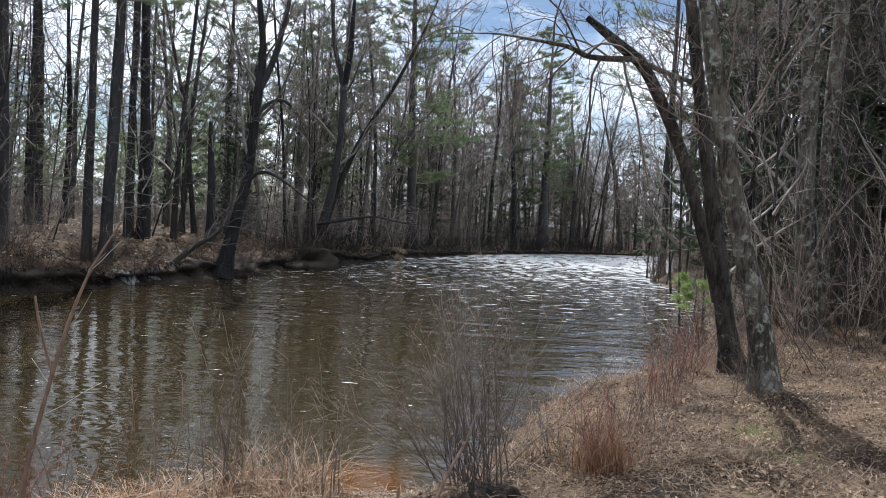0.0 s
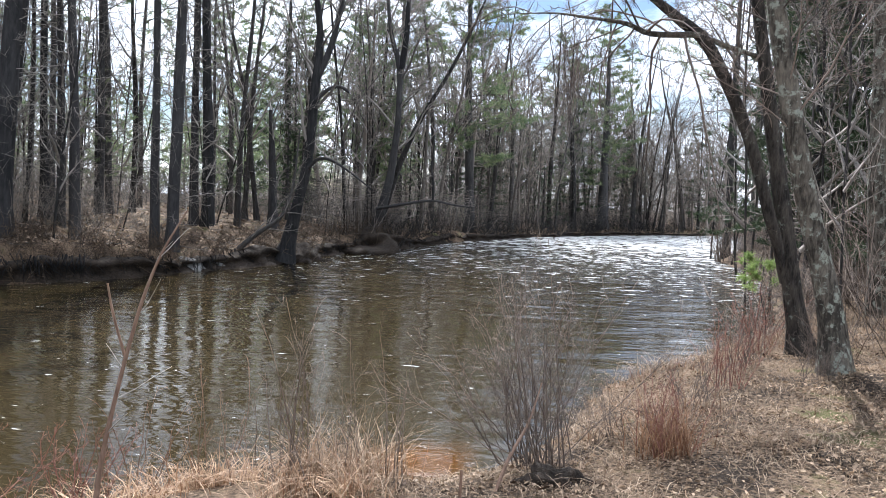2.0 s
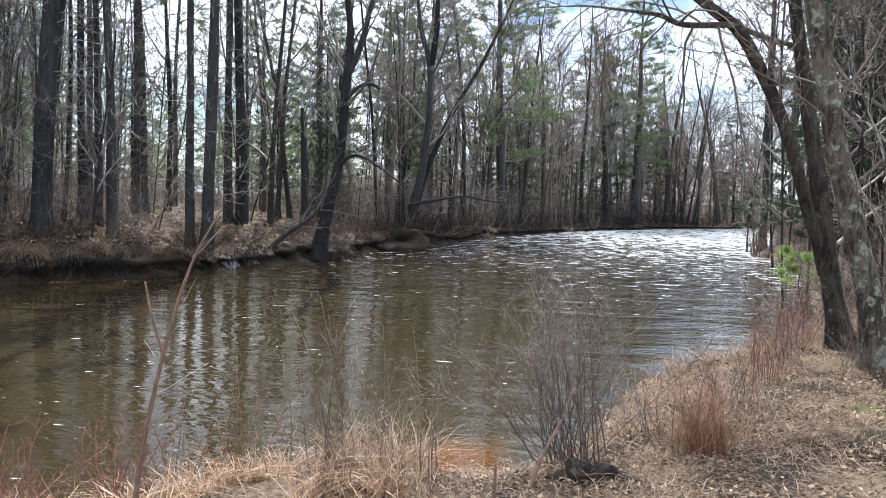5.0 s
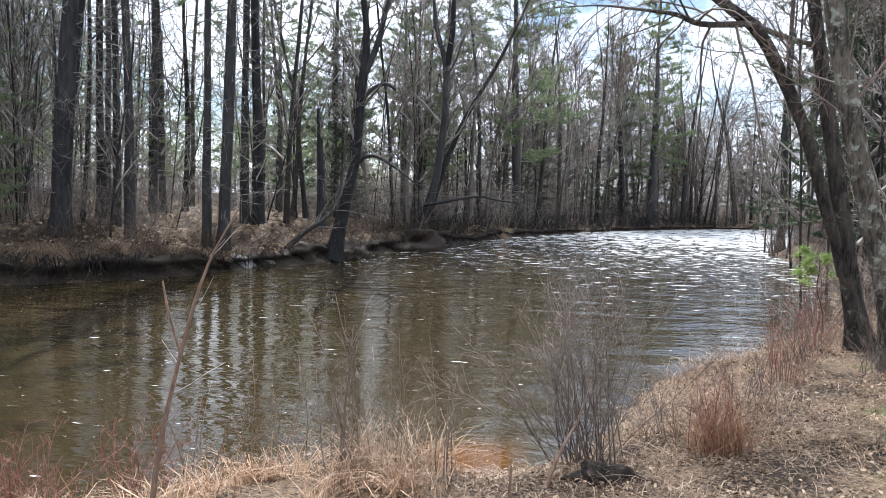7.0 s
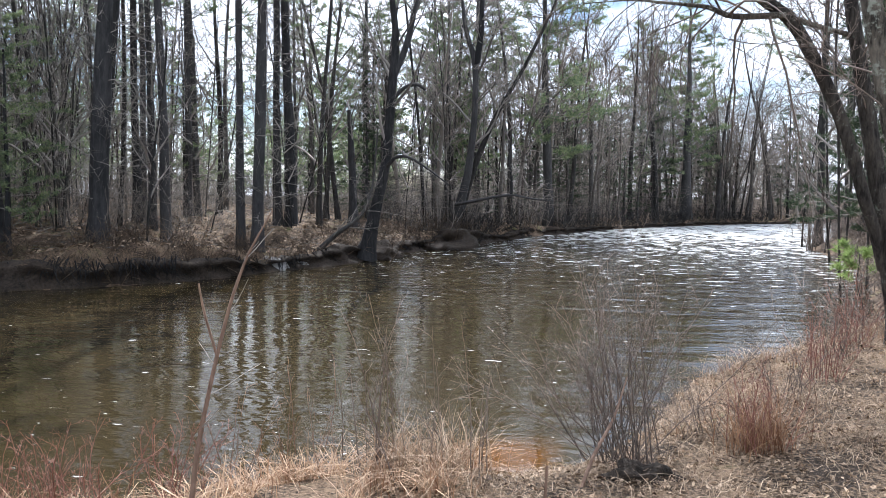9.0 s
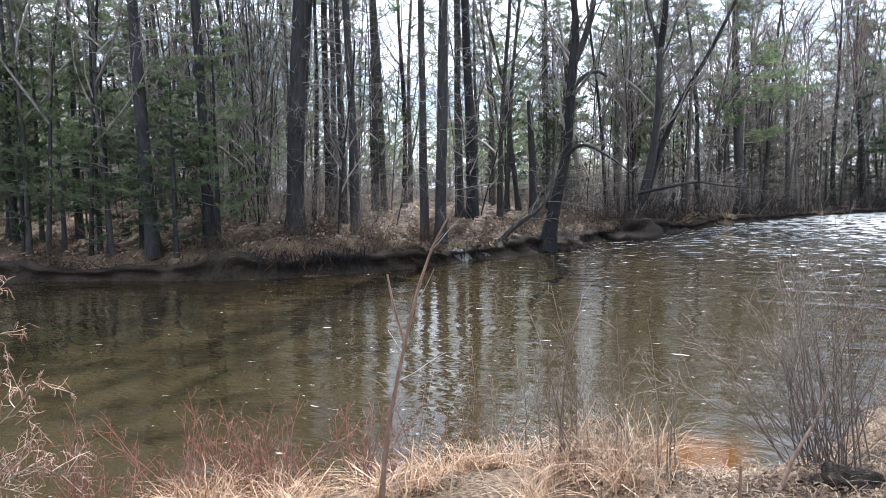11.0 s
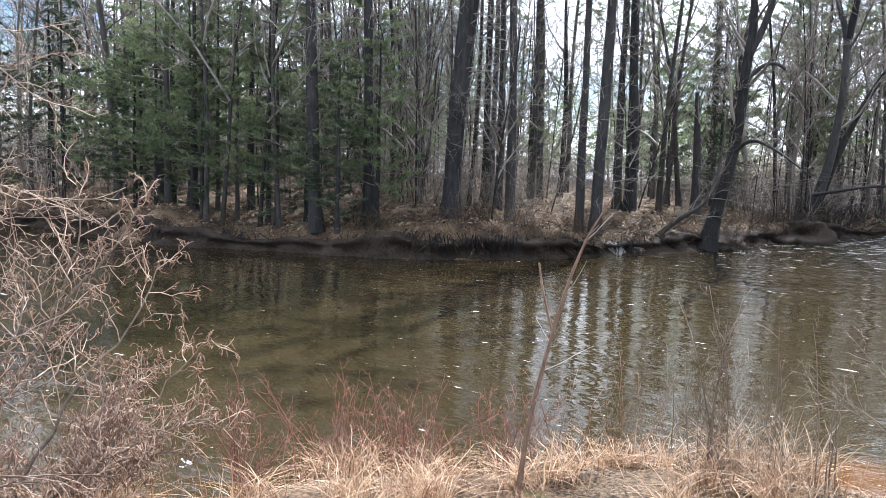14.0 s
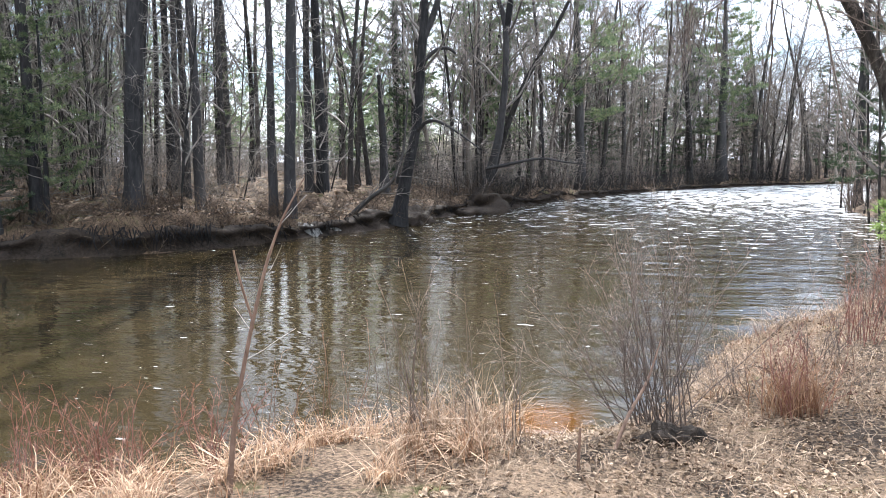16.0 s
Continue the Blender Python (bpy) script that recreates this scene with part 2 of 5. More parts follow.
# ---- building blocks ----
def tubes(P, R, sides):
    """Tapered tubes along polylines: P (n, k, 3), R (n, k). Returns vertices and quads."""
    P, R = np.asarray(P, float), np.asarray(R, float)
    n, k, _ = P.shape
    T = np.gradient(P, axis=1)
    T /= np.linalg.norm(T, axis=2, keepdims=True) + 1e-9
    U = np.cross(T, np.array([0.31, 0.52, 0.23]))
    U /= np.linalg.norm(U, axis=2, keepdims=True) + 1e-9
    V = np.cross(T, U)
    a = np.arange(sides) * 2 * np.pi / sides
    ring = P[:, :, None] + R[:, :, None, None] * (np.cos(a)[:, None] * U[:, :, None] + np.sin(a)[:, None] * V[:, :, None])
    i = np.arange(n * k * sides).reshape(n, k, sides)
    j = np.roll(i, -1, axis=2)
    quads = np.stack([i[:, :-1], j[:, :-1], j[:, 1:], i[:, 1:]], -1).reshape(-1, 4)
    return ring.reshape(-1, 3), quads


def ribbons(P, W, side):
    """Flat blades along polylines: widths W (n, k), side (n, 3) the way across."""
    P, W = np.asarray(P, float), np.asarray(W, float)
    n, k, _ = P.shape
    off = W[:, :, None] * side[:, None, :]
    V = np.stack([P - off, P + off], 2).reshape(-1, 3)
    i = np.arange(n * k * 2).reshape(n, k, 2)
    quads = np.stack([i[:, :-1, 0], i[:, :-1, 1], i[:, 1:, 1], i[:, 1:, 0]], -1).reshape(-1, 4)
    return V, quads


def joined(pieces):
    vs, fs, n = [], [], 0
    for v, f in pieces:
        vs.append(v)
        fs.append(np.asarray(f) + n)
        n += len(v)
    return vs, fs


def mesh_of(name, pieces, material, smooth=True):
    """One mesh out of (vertices, faces) pieces; the faces of a piece all have the same number of corners."""
    vs, fs = joined(pieces)
    V = np.concatenate(vs)
    corners = np.concatenate([f.ravel() for f in fs])
    counts = np.concatenate([np.full(len(f), f.shape[1]) for f in fs])
    me = bpy.data.meshes.new(name)
    me.vertices.add(len(V))
    me.vertices.foreach_set("co", V.astype(np.float32).ravel())
    me.loops.add(len(corners))
    me.loops.foreach_set("vertex_index", corners.astype(np.int32))
    me.polygons.add(len(counts))
    me.polygons.foreach_set("loop_start", (np.cumsum(counts) - counts).astype(np.int32))
    me.polygons.foreach_set("use_smooth", np.full(len(counts), smooth))
    me.update(calc_edges=True)
    me.validate()
    me.materials.append(material)
    return me


def part(name, mesh, parent, label="", kind=""):
    ob = new(name, mesh)
    ob.parent = parent
    return tagged(ob, label, kind=kind)


def cones(A, B, R):
    """Slim three-sided twigs from A to B, pointed at B."""
    A, B, R = np.asarray(A, float), np.asarray(B, float), np.asarray(R, float)
    T = unit(B - A)
    U = unit(np.cross(T, np.array([0.31, 0.52, 0.23])))
    W = np.cross(T, U)
    r = R[:, None]
    V = np.stack([A + r * U, A + r * (-0.5 * U + 0.866 * W), A + r * (-0.5 * U - 0.866 * W), B], 1).reshape(-1, 3)
    i = np.arange(len(A))[:, None] * 4
    return V, np.concatenate([i + np.array([[0, 1, 3]]), i + np.array([[1, 2, 3]]), i + np.array([[2, 0, 3]])])


def thing(name, at, label, category, group="", turn=None):
    ob = new(name)
    ob.empty_display_size = 0.3
    ob.matrix_world = Matrix.Translation(at) @ (turn or Matrix.Identity(4))
    return tagged(ob, label, category, group)


def smooth(x, lo, hi):
    s = np.clip((np.asarray(x, float) - lo) / (hi - lo), 0, 1)
    return s * s * (3 - 2 * s)


def unit(v):
    return v / (np.linalg.norm(v, axis=-1, keepdims=True) + 1e-9)


# ---- the lie of the land ----
FAR_BANK = [(-90, 6), (-45, 10), (-29.6, 12.6), (-26.4, 14.3), (-22.7, 14.2), (-17.1, 13.6), (-14.9, 14.4), (-12.3, 15.3), (-10.8, 15.6), (-9.8, 16.4), (-9.0, 17.8), (-8.3, 19.2), (-7.5, 21.1), (-6.8, 23.8),
            (-6.5, 26.2), (-5.6, 28.8), (-4.2, 33.3), (-2.2, 39.4), (0.6, 46.2), (4.3, 52.0), (8.7, 57.1), (13.5, 60.9), (22, 65), (38, 70), (90, 78)]
NEAR_BANK = [(90, 60), (30, 53), (17, 46), (10.5, 37), (8.7, 33.2), (8.4, 28.9), (7.4, 23), (6.3, 19), (4.7, 14), (2.6, 10.8), (1.3, 9.4), (0.8, 8.1), (0.45, 6.9), (-0.1, 6.2), (-0.6, 5.7),
             (-1.9, 5.4), (-2.5, 5.0), (-3.1, 4.5), (-3.6, 3.8), (-4.0, 3.1), (-5, 2.2), (-7, 1.2), (-12, 0.2), (-25, -1.5), (-90, -6)]


def to_line(x, y, line):
    best = np.full(np.shape(x), 1e9)
    for (ax, ay), (bx, by) in zip(line, line[1:]):
        dx, dy = bx - ax, by - ay
        s = np.clip(((x - ax) * dx + (y - ay) * dy) / (dx * dx + dy * dy), 0, 1)
        best = np.minimum(best, np.hypot(x - ax - s * dx, y - ay - s * dy))
    return best


def in_river(x, y):
    ring = FAR_BANK + NEAR_BANK
    inside = np.zeros(np.shape(x), bool)
    for (ax, ay), (bx, by) in zip(ring, ring[1:] + ring[:1]):
        if ay != by:
            inside ^= ((ay > y) != (by > y)) & (x < (bx - ax) * (y - ay) / (by - ay) + ax)
    return inside


def wobble(x, y):
    return (np.sin(1.9 * x + 0.7 * y) * np.sin(1.3 * y - 0.5 * x + 1.0) + 0.6 * np.sin(4.1 * x - 1.1 * y + 2) * np.sin(3.7 * y + 0.9 * x) + 0.3 * np.sin(9.3 * x + 3.1 * y) * np.sin(8.1 * y - 2.2 * x))


def bank_rise(x, y):
    """How high the far bank stands along its length, as a share."""
    return np.clip(1.02 + 0.35 * np.sin(0.62 * x + 0.31 * y) * np.sin(0.41 * y - 0.23 * x + 1.0) + 0.18 * np.sin(1.7 * x - 1.1 * y), 0.65, 1.4) * (1 - 0.6 * smooth(y, 30, 48))


def land(x, y):
    """The ground's height; the river's surface is 0."""
    x, y = np.asarray(x, float), np.asarray(y, float)
    far, near, wet = to_line(x, y, FAR_BANK), to_line(x, y, NEAR_BANK), in_river(x, y)
    w = wobble(x, y)
    zf = 0.52 * bank_rise(x, y) * smooth(far + 0.22 * w, 0.0, 0.7) + (0.080 * np.minimum(far, 11) + 0.015 * np.minimum(far, 50)) * (1 - 0.65 * smooth(y, 30, 46)) + 0.06 * w * smooth(far, 0.5, 3)
    zn = 0.36 * smooth(near + 0.1 * w, 0, 1.0) + 0.13 * smooth(near, 0, 5) + 0.05 * np.clip(x - 2, 0, 12) * smooth(near, 0, 2) + 0.035 * w * smooth(near, 0.2, 1.5)
    bed = -0.7 * smooth(np.minimum(far, near), 0, 2.5) - 0.02
    return np.where(wet, bed, np.where(far < near, zf, zn) + 0.012)


def height(x, y):
    return float(land(np.array([x]), np.array([y]))[0])


def make_ground():
    u = np.linspace(-1, 1, 340)
    xs = -3 + 22 * u + 170 * np.sign(u) * np.abs(u) ** 5
    v = np.linspace(0, 1, 360)
    ys = -25 + 75 * v + 20 * (v - 0.35) ** 3 + 160 * v ** 7
    X, Y = np.meshgrid(xs, ys)
    Z = land(X, Y)
    V = np.stack([X, Y, Z], -1).reshape(-1, 3)
    i = np.arange(X.size).reshape(X.shape)
    F = np.stack([i[:-1, :-1], i[:-1, 1:], i[1:, 1:], i[1:, :-1]], -1).reshape(-1, 4)
    ob = new("ground", mesh_of("ground", [(V, F)], LITTER))
    tagged(ob, "woodland river banks covered in brown leaf litter", "ground", kind="structure")


def make_water():
    xs, ys = np.linspace(-95, 95, 40), np.linspace(-8, 82, 30)
    X, Y = np.meshgrid(xs, ys)
    V = np.stack([X, Y, 0 * X], -1).reshape(-1, 3)
    i = np.arange(X.size).reshape(X.shape)
    F = np.stack([i[:-1, :-1], i[:-1, 1:], i[1:, 1:], i[1:, :-1]], -1).reshape(-1, 4)
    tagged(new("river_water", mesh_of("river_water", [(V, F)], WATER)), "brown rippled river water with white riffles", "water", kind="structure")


def make_cut_bank():
    """The undercut earth face of the far bank, bared by the river."""
    line = np.array(FAR_BANK[1:-2], float)
    step = np.concatenate([[0], np.cumsum(np.linalg.norm(np.diff(line, axis=0), axis=1))])
    s = np.arange(0, step[-1], 0.16)
    P = np.stack([np.interp(s, step, line[:, i]) for i in range(2)], 1)
    for _ in range(12):
        P[1:-1] = 0.25 * P[:-2] + 0.5 * P[1:-1] + 0.25 * P[2:]
    T = unit(np.gradient(P, axis=0))
    N = np.stack([-T[:, 1], T[:, 0]], 1)
    profile = np.array([(-0.30, -0.25), (-0.22, 0.03), (-0.05, 0.16), (0.0, 0.30), (-0.14, 0.38), (-0.06, 0.47), (0.2, 0.50), (0.5, 0.40), (0.8, 0.2)])
    out = profile[None, :, 0] + 0.14 * wobble(P[:, :1] * 2.6 + 3, profile[None, :, 1] * 5 + P[:, 1:] * 2.6) + 0.25 * np.sin(s * 0.9)[:, None] * np.sin(s * 0.37 + 1)[:, None]
    up = 0.82 * profile[None, :, 1] * bank_rise(P[:, 0], P[:, 1])[:, None] * (1 + 0.3 * np.sin(s * 0.7 + 2)[:, None] * np.sin(s * 1.9)[:, None] + 0.12 * np.sin(s * 5.3)[:, None] * np.sin(s * 3.1 + 1)[:, None])
    V = np.concatenate([P[:, None] + out[..., None] * N[:, None], up[..., None]], -1).reshape(-1, 3)
    i = np.arange(len(V)).reshape(len(s), len(profile))
    F = np.stack([i[:-1, :-1], i[1:, :-1], i[1:, 1:], i[:-1, 1:]], -1).reshape(-1, 4)
    tagged(new("cut_bank", mesh_of("cut_bank", [(V, F)], MUD)), "dark undercut earth face of the far bank", "bank", kind="structure")


def make_roots():
    """Bared roots and rootlets on the face of the far bank."""
    rng = np.random.default_rng(19)
    line = np.array(FAR_BANK, float)
    A, B = [], []
    for _ in range(900):
        s = rng.uniform(2.5, 19)
        i = int(s)
        d = line[i + 1] - line[i]
        n = unit(np.array([-d[1], d[0]]))
        p = line[i] + (s - i) * d
        rise = float(bank_rise(p[:1], p[1:2])[0])
        a = p + n * rng.uniform(-0.1, 0.25)
        b = a - n * rng.uniform(0.05, 0.35) + unit(d) * rng.normal(0, 0.25)
        A.append((*a, 0.5 * rise * rng.uniform(0.5, 1.05)))
        B.append((*b, rng.uniform(-0.1, 0.2)))
    tagged(new("bank_roots", mesh_of("bank_roots", [cones(np.array(A), np.array(B), rng.uniform(0.006, 0.022, len(A)))], PINE_BARK)), "bared dark roots on the face of the far bank", "roots", kind="stuff")


make_ground()
make_water()
make_cut_bank()
make_roots()


# ---- trees ----
def limb(rng, p, d, length, k, wander, rise):
    """A wandering shoot of k points from p towards d."""
    pts = np.empty((k, 3))
    pts[0] = p
    d = unit(np.asarray(d, float))
    for i in range(1, k):
        d = unit(d + rng.normal(0, wander, 3) + np.array([0, 0, rise]))
        pts[i] = pts[i - 1] + d * length / (k - 1)
    return pts


def point_on(pts, s):
    f = s * (len(pts) - 1)
    i = min(int(f), len(pts) - 2)
    return pts[i] + (f - i) * (pts[i + 1] - pts[i]), unit(pts[i + 1] - pts[i])


def branch_out(rng, pts, rad, spec, out):
    """Shoots from stems pts (n, k, 3) or (k, 3), and shoots from those. spec: per level (count, from, length, angle, wander, rise, points, sides, thinnest)."""
    P, R = np.reshape(pts, (-1,) + np.shape(pts)[-2:]), np.reshape(rad, (-1, np.shape(rad)[-1]))
    for count, start, length, angle, wander, rise, k, sides, thin in spec:
        n, m = P.shape[:2]
        total = np.repeat(np.linalg.norm(np.diff(P, axis=1), axis=2).sum(1), count)
        s = np.minimum(start + (1 - start) * (np.arange(count) + rng.uniform(0.1, 0.9, (n, count))) / count, 0.995).ravel()
        row = np.repeat(np.arange(n), count)
        f = s * (m - 1)
        i = np.minimum(f.astype(int), m - 2)
        d = P[row, i + 1] - P[row, i]
        p = P[row, i] + (f - i)[:, None] * d
        r0 = (R[row, i] + (f - i) * (R[row, i + 1] - R[row, i])) * rng.uniform(0.30, 0.52, n * count)
        d = unit(d)
        turn = (rng.uniform(0, 6.28, (n, 1)) + np.cumsum(2.4 + rng.normal(0, 0.5, (n, count)), axis=1)).reshape(-1, 1)
        u = unit(np.cross(d, (0.3, 0.2, 0.9)) + 1e-6)
        a = (radians(angle) * rng.uniform(0.7, 1.25, n * count))[:, None]
        way = np.cos(a) * d + np.sin(a) * (np.cos(turn) * u + np.sin(turn) * np.cross(d, u))
        step = (length * total * (1.15 - 0.65 * s) * rng.uniform(0.6, 1.25, n * count) / (k - 1))[:, None]
        Q = np.empty((n * count, k, 3))
        Q[:, 0] = p
        for j in range(1, k):
            way = unit(way + rng.normal(0, wander, way.shape) + np.array([0, 0, rise]))
            Q[:, j] = Q[:, j - 1] + way * step
        R = np.maximum(np.maximum(r0, thin)[:, None] * np.linspace(1, 0, k) + thin * 0.6 * np.linspace(0, 1, k), thin * 0.6)
        P = Q
        out.setdefault((k, sides), []).append((P, R))


def wood(out):
    made = []
    for (k, sides), items in sorted(out.items()):
        Q = np.concatenate([np.reshape(q, (-1, k, 3)) for q, _ in items])
        R = np.concatenate([np.reshape(r, (-1, k)) for _, r in items])
        made.append(cones(Q[:, 0], Q[:, -1], R[:, 0]) if sides == 1 else tubes(Q, R, sides))
    return made


def stem(path, radii, sides=10, flare=1.0, smooth_steps=4):
    """A trunk along control points, rounded between them, with a flare and lumps at its foot."""
    path, radii = np.asarray(path, float), np.asarray(radii, float)
    n = (len(path) - 1) * smooth_steps + 1
    s = np.linspace(0, len(path) - 1, n)
    P = np.stack([np.interp(s, np.arange(len(path)), path[:, i]) for i in range(3)], 1)
    for _ in range(2):
        P[1:-1] = 0.25 * P[:-2] + 0.5 * P[1:-1] + 0.25 * P[2:]
    R = np.interp(s, np.arange(len(path)), radii)
    rise = P[:, 2] - P[0, 2]
    R = R * (1 + flare * np.exp(-np.maximum(rise, 0) / 0.35))
    return P, R


def trunk_mesh(name, P, R, material, sides=10, seed=0):
    V, F = tubes(P[None], R[None], sides)
    rng = np.random.default_rng(seed)
    ph = rng.uniform(0, 6.28, 6)
    C = np.repeat(P, sides, axis=0)
    a = np.tile(np.arange(sides) * 2 * np.pi / sides, len(P))
    lump = 1 + 0.07 * np.sin(2 * a + ph[0] + C[:, 2]) + 0.05 * np.sin(3 * a + ph[1] - 2 * C[:, 2]) + 0.14 * np.exp(-np.maximum(C[:, 2] - P[0, 2], 0) / 0.3) * np.sin(4 * a + ph[2])
    return mesh_of(name, [(C + (V - C) * lump[:, None], F)], material)


BARE_SPEC = [(15, 0.20, 0.28, 48, 0.13, 0.10, 6, 4, 0.016), (7, 0.2, 0.42, 46, 0.20, 0.05, 5, 3, 0.008), (6, 0.15, 0.45, 48, 0.2, 0.02, 3, 3, 0.005), (5, 0.1, 0.55, 45, 0.15, 0.0, 2, 1, 0.004)]
THIN_SPEC = [(10, 0.22, 0.28, 45, 0.14, 0.10, 4, 3, 0.009), (6, 0.15, 0.45, 42, 0.18, 0.04, 3, 3, 0.006), (5, 0.1, 0.55, 40, 0.1, 0.0, 2, 1, 0.005)]


def bare_variant(seed, tall, spec):
    rng = np.random.default_rng(seed)
    path = limb(rng, (0, 0, 0), (0, 0, 1), tall, 9, 0.045, 0.05)
    out = {}
    branch_out(rng, path, np.linspace(0.12, 0.03, 9), spec, out)
    return path, mesh_of("crown", wood(out), TWIG)


BARE = [bare_variant(100 + i, 14.0, BARE_SPEC) for i in range(5)]
THIN = [bare_variant(200 + i, 7.0, THIN_SPEC) for i in range(5)]


def leaning(lean, spin):
    z = Vector((lean[0], lean[1], 1)).normalized()
    return z.to_track_quat("Z", "Y").to_matrix().to_4x4() @ pose(0, 0, 0, 0, 0, spin)


COUNT = [0]


def bare(x, y, r, lean=(0, 0), tall=1.0, label="bare grey deciduous tree on the leaf-strewn river bank", kind=None):
    COUNT[0] += 1
    n = COUNT[0]
    path, crown = (kind or BARE)[n % len(kind or BARE)]
    ob = thing("bare_tree", (x, y, height(x, y) - 0.05), label, "tree", "bare trees", leaning(lean, 77 * n))
    ob.scale = (tall, tall, tall)
    P, R = stem(path, np.linspace(0.75 * r, 0.02, len(path)) / tall, 8, 0.3, 2)
    part("trunk", trunk_mesh("trunk", P, R, GREY_BARK, 8, n), ob)
    part("crown", crown, ob, "bare twigs", "stuff")
    return ob


def sapling(x, y, r=0.03, lean=(0, 0), tall=1.0):
    return bare(x, y, r, lean, tall, "thin bare sapling with fine twigs among the trees", THIN)


def needles(rng, points, ways, per, length, width):
    """Sprays of needles, each a slim triangle, round every point."""
    n = len(points)
    d = unit(np.repeat(ways, per, axis=0) * 0.55 + rng.normal(0, 0.6, (n * per, 3)))
    p = np.repeat(points, per, axis=0) + rng.normal(0, 0.02, (n * per, 3))
    s = unit(np.cross(d, rng.normal(0, 1, (n * per, 3)))) * width
    tip = p + d * (length * rng.uniform(0.7, 1.2, (n * per, 1)))
    V = np.stack([p - s, p + s, tip], 1).reshape(-1, 3)
    return V, np.arange(len(V)).reshape(-1, 3)


def pine_variant(seed, tall, low, boughs, reach, droop=0.0, per=9, big=1.0, leaf=None, thick=1.0):
    """Crown of a white pine: tiers of level boughs with side twigs that carry needles. Returns boughs' wood and needles."""
    rng = np.random.default_rng(seed)
    out, pts, ways = {}, [], []
    for i in range(boughs):
        s = (i + rng.uniform(0, 1)) / boughs
        z = low + (tall - low) * s
        a = rng.uniform(0, 6.28)
        ln = reach * (1.0 - 0.75 * s ** 1.5) * rng.uniform(0.55, 1.15) * (0.65 + 0.7 * min(s * 4, 0.5))
        q = limb(rng, (0, 0, z), (np.cos(a), np.sin(a), 0.18 - droop), ln, 6, 0.10, 0.03)
        out.setdefault((6, 3), []).append((q, thick * np.linspace(0.028, 0.008, 6)))
        for j in range(int(4 + ln * 3.2)):
            p, d = point_on(q, rng.uniform(0.3, 1.0))
            side = unit(np.cross(d, (0, 0, 1))) * rng.choice((-1, 1))
            t = limb(rng, p, d * 0.7 + side * 0.8 + np.array([0, 0, 0.15]), ln * rng.uniform(0.14, 0.3), 3, 0.12, 0.03)
            out.setdefault((2, 1), []).append((t[[0, -1]], thick * np.array([0.008, 0.004])))
            for e in (0.35, 0.65, 0.95):
                p2, d2 = point_on(t, e)
                pts.append(p2)
                ways.append(d2)
    return mesh_of("boughs", wood(out), TWIG), mesh_of("needles", [needles(rng, np.array(pts), np.array(ways), per, 0.17 * big, 0.012 * big)], leaf or NEEDLES, False)


def stubs_variant(seed, tall):
    """Dead, bare lower branches of a pine."""
    rng = np.random.default_rng(seed)
    path = np.stack([np.zeros(9), np.zeros(9), np.linspace(0, tall, 9)], 1)
    out = {}
    branch_out(rng, path, np.full(9, 0.03), [(64, 0.10, 0.16, 80, 0.16, -0.02, 5, 3, 0.008), (11, 0.15, 0.34, 50, 0.2, -0.02, 2, 1, 0.0055)], out)
    return mesh_of("dead_branches", wood(out), TWIG)


HIGH_PINE = [pine_variant(300 + i, 17.0, 6.4, 20, 2.9) for i in range(4)]
LOW_PINE = [pine_variant(320 + i, 11.0, 2.6, 28, 3.1, 0.08, 11, 1.1) for i in range(3)]
FULL_PINE = [pine_variant(340 + i, 15.5, 3.0, 80, 3.4, 0.05, 12, 1.3) for i in range(2)]
SHORE_PINE = [pine_variant(330 + i, 11.0, 1.3, 38, 3.4, 0.02, 12, 1.15) for i in range(2)]
SPRIG = [pine_variant(370, 1.25, 0.75, 9, 0.5, -0.1, 11, 0.5, YOUNG_NEEDLES, 0.15)]
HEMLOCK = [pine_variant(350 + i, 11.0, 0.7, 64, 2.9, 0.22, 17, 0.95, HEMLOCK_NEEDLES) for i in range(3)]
STUBS = [stubs_variant(360 + i, 9.0) for i in range(3)]


def pine(x, y, r, lean=(0, 0), tall=1.0, crowns=None, label="tall straight white pine with high green boughs", top=17.0):
    COUNT[0] += 1
    n = COUNT[0]
    boughs, leaves = (crowns or HIGH_PINE)[n % len(crowns or HIGH_PINE)]
    ob = thing("pine_tree", (x, y, height(x, y) - 0.05), label, "tree", "pine trees", leaning(lean, 101 * n))
    ob.scale = (tall, tall, tall)
    path = np.stack([0.03 * np.sin(np.arange(9) * 1.3 + n), 0.03 * np.cos(np.arange(9) * 1.7 + n), np.linspace(0, top, 9)], 1)
    path[0, :2] = path[-1, :2] = 0
    P, R = stem(path, np.linspace(0.95 * r, min(0.03, 0.3 * r), 9) / tall, 10, 0.3, 3)
    part("trunk", trunk_mesh("trunk", P, R, PINE_BARK, 10, n), ob)
    part("crown", boughs, ob, "bough wood", "stuff")
    part("foliage", leaves, ob, "green needles", "stuff")
    if not crowns:
        part("dead_wood", STUBS[n % 3], ob, "dry dead side branches", "stuff")
    return ob


def low_pine(x, y, r, lean=(0, 0), tall=1.0):
    return pine(x, y, r, lean, tall, LOW_PINE, "young white pine with green boughs down its whole length", 11.0)


def full_pine(x, y, r, lean=(0, 0), tall=1.0):
    return pine(x, y, r, lean, tall, FULL_PINE, "dense dark green pine at the woodland edge", 15.5)


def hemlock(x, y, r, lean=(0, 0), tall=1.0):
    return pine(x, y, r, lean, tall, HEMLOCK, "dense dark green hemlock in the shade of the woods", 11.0)


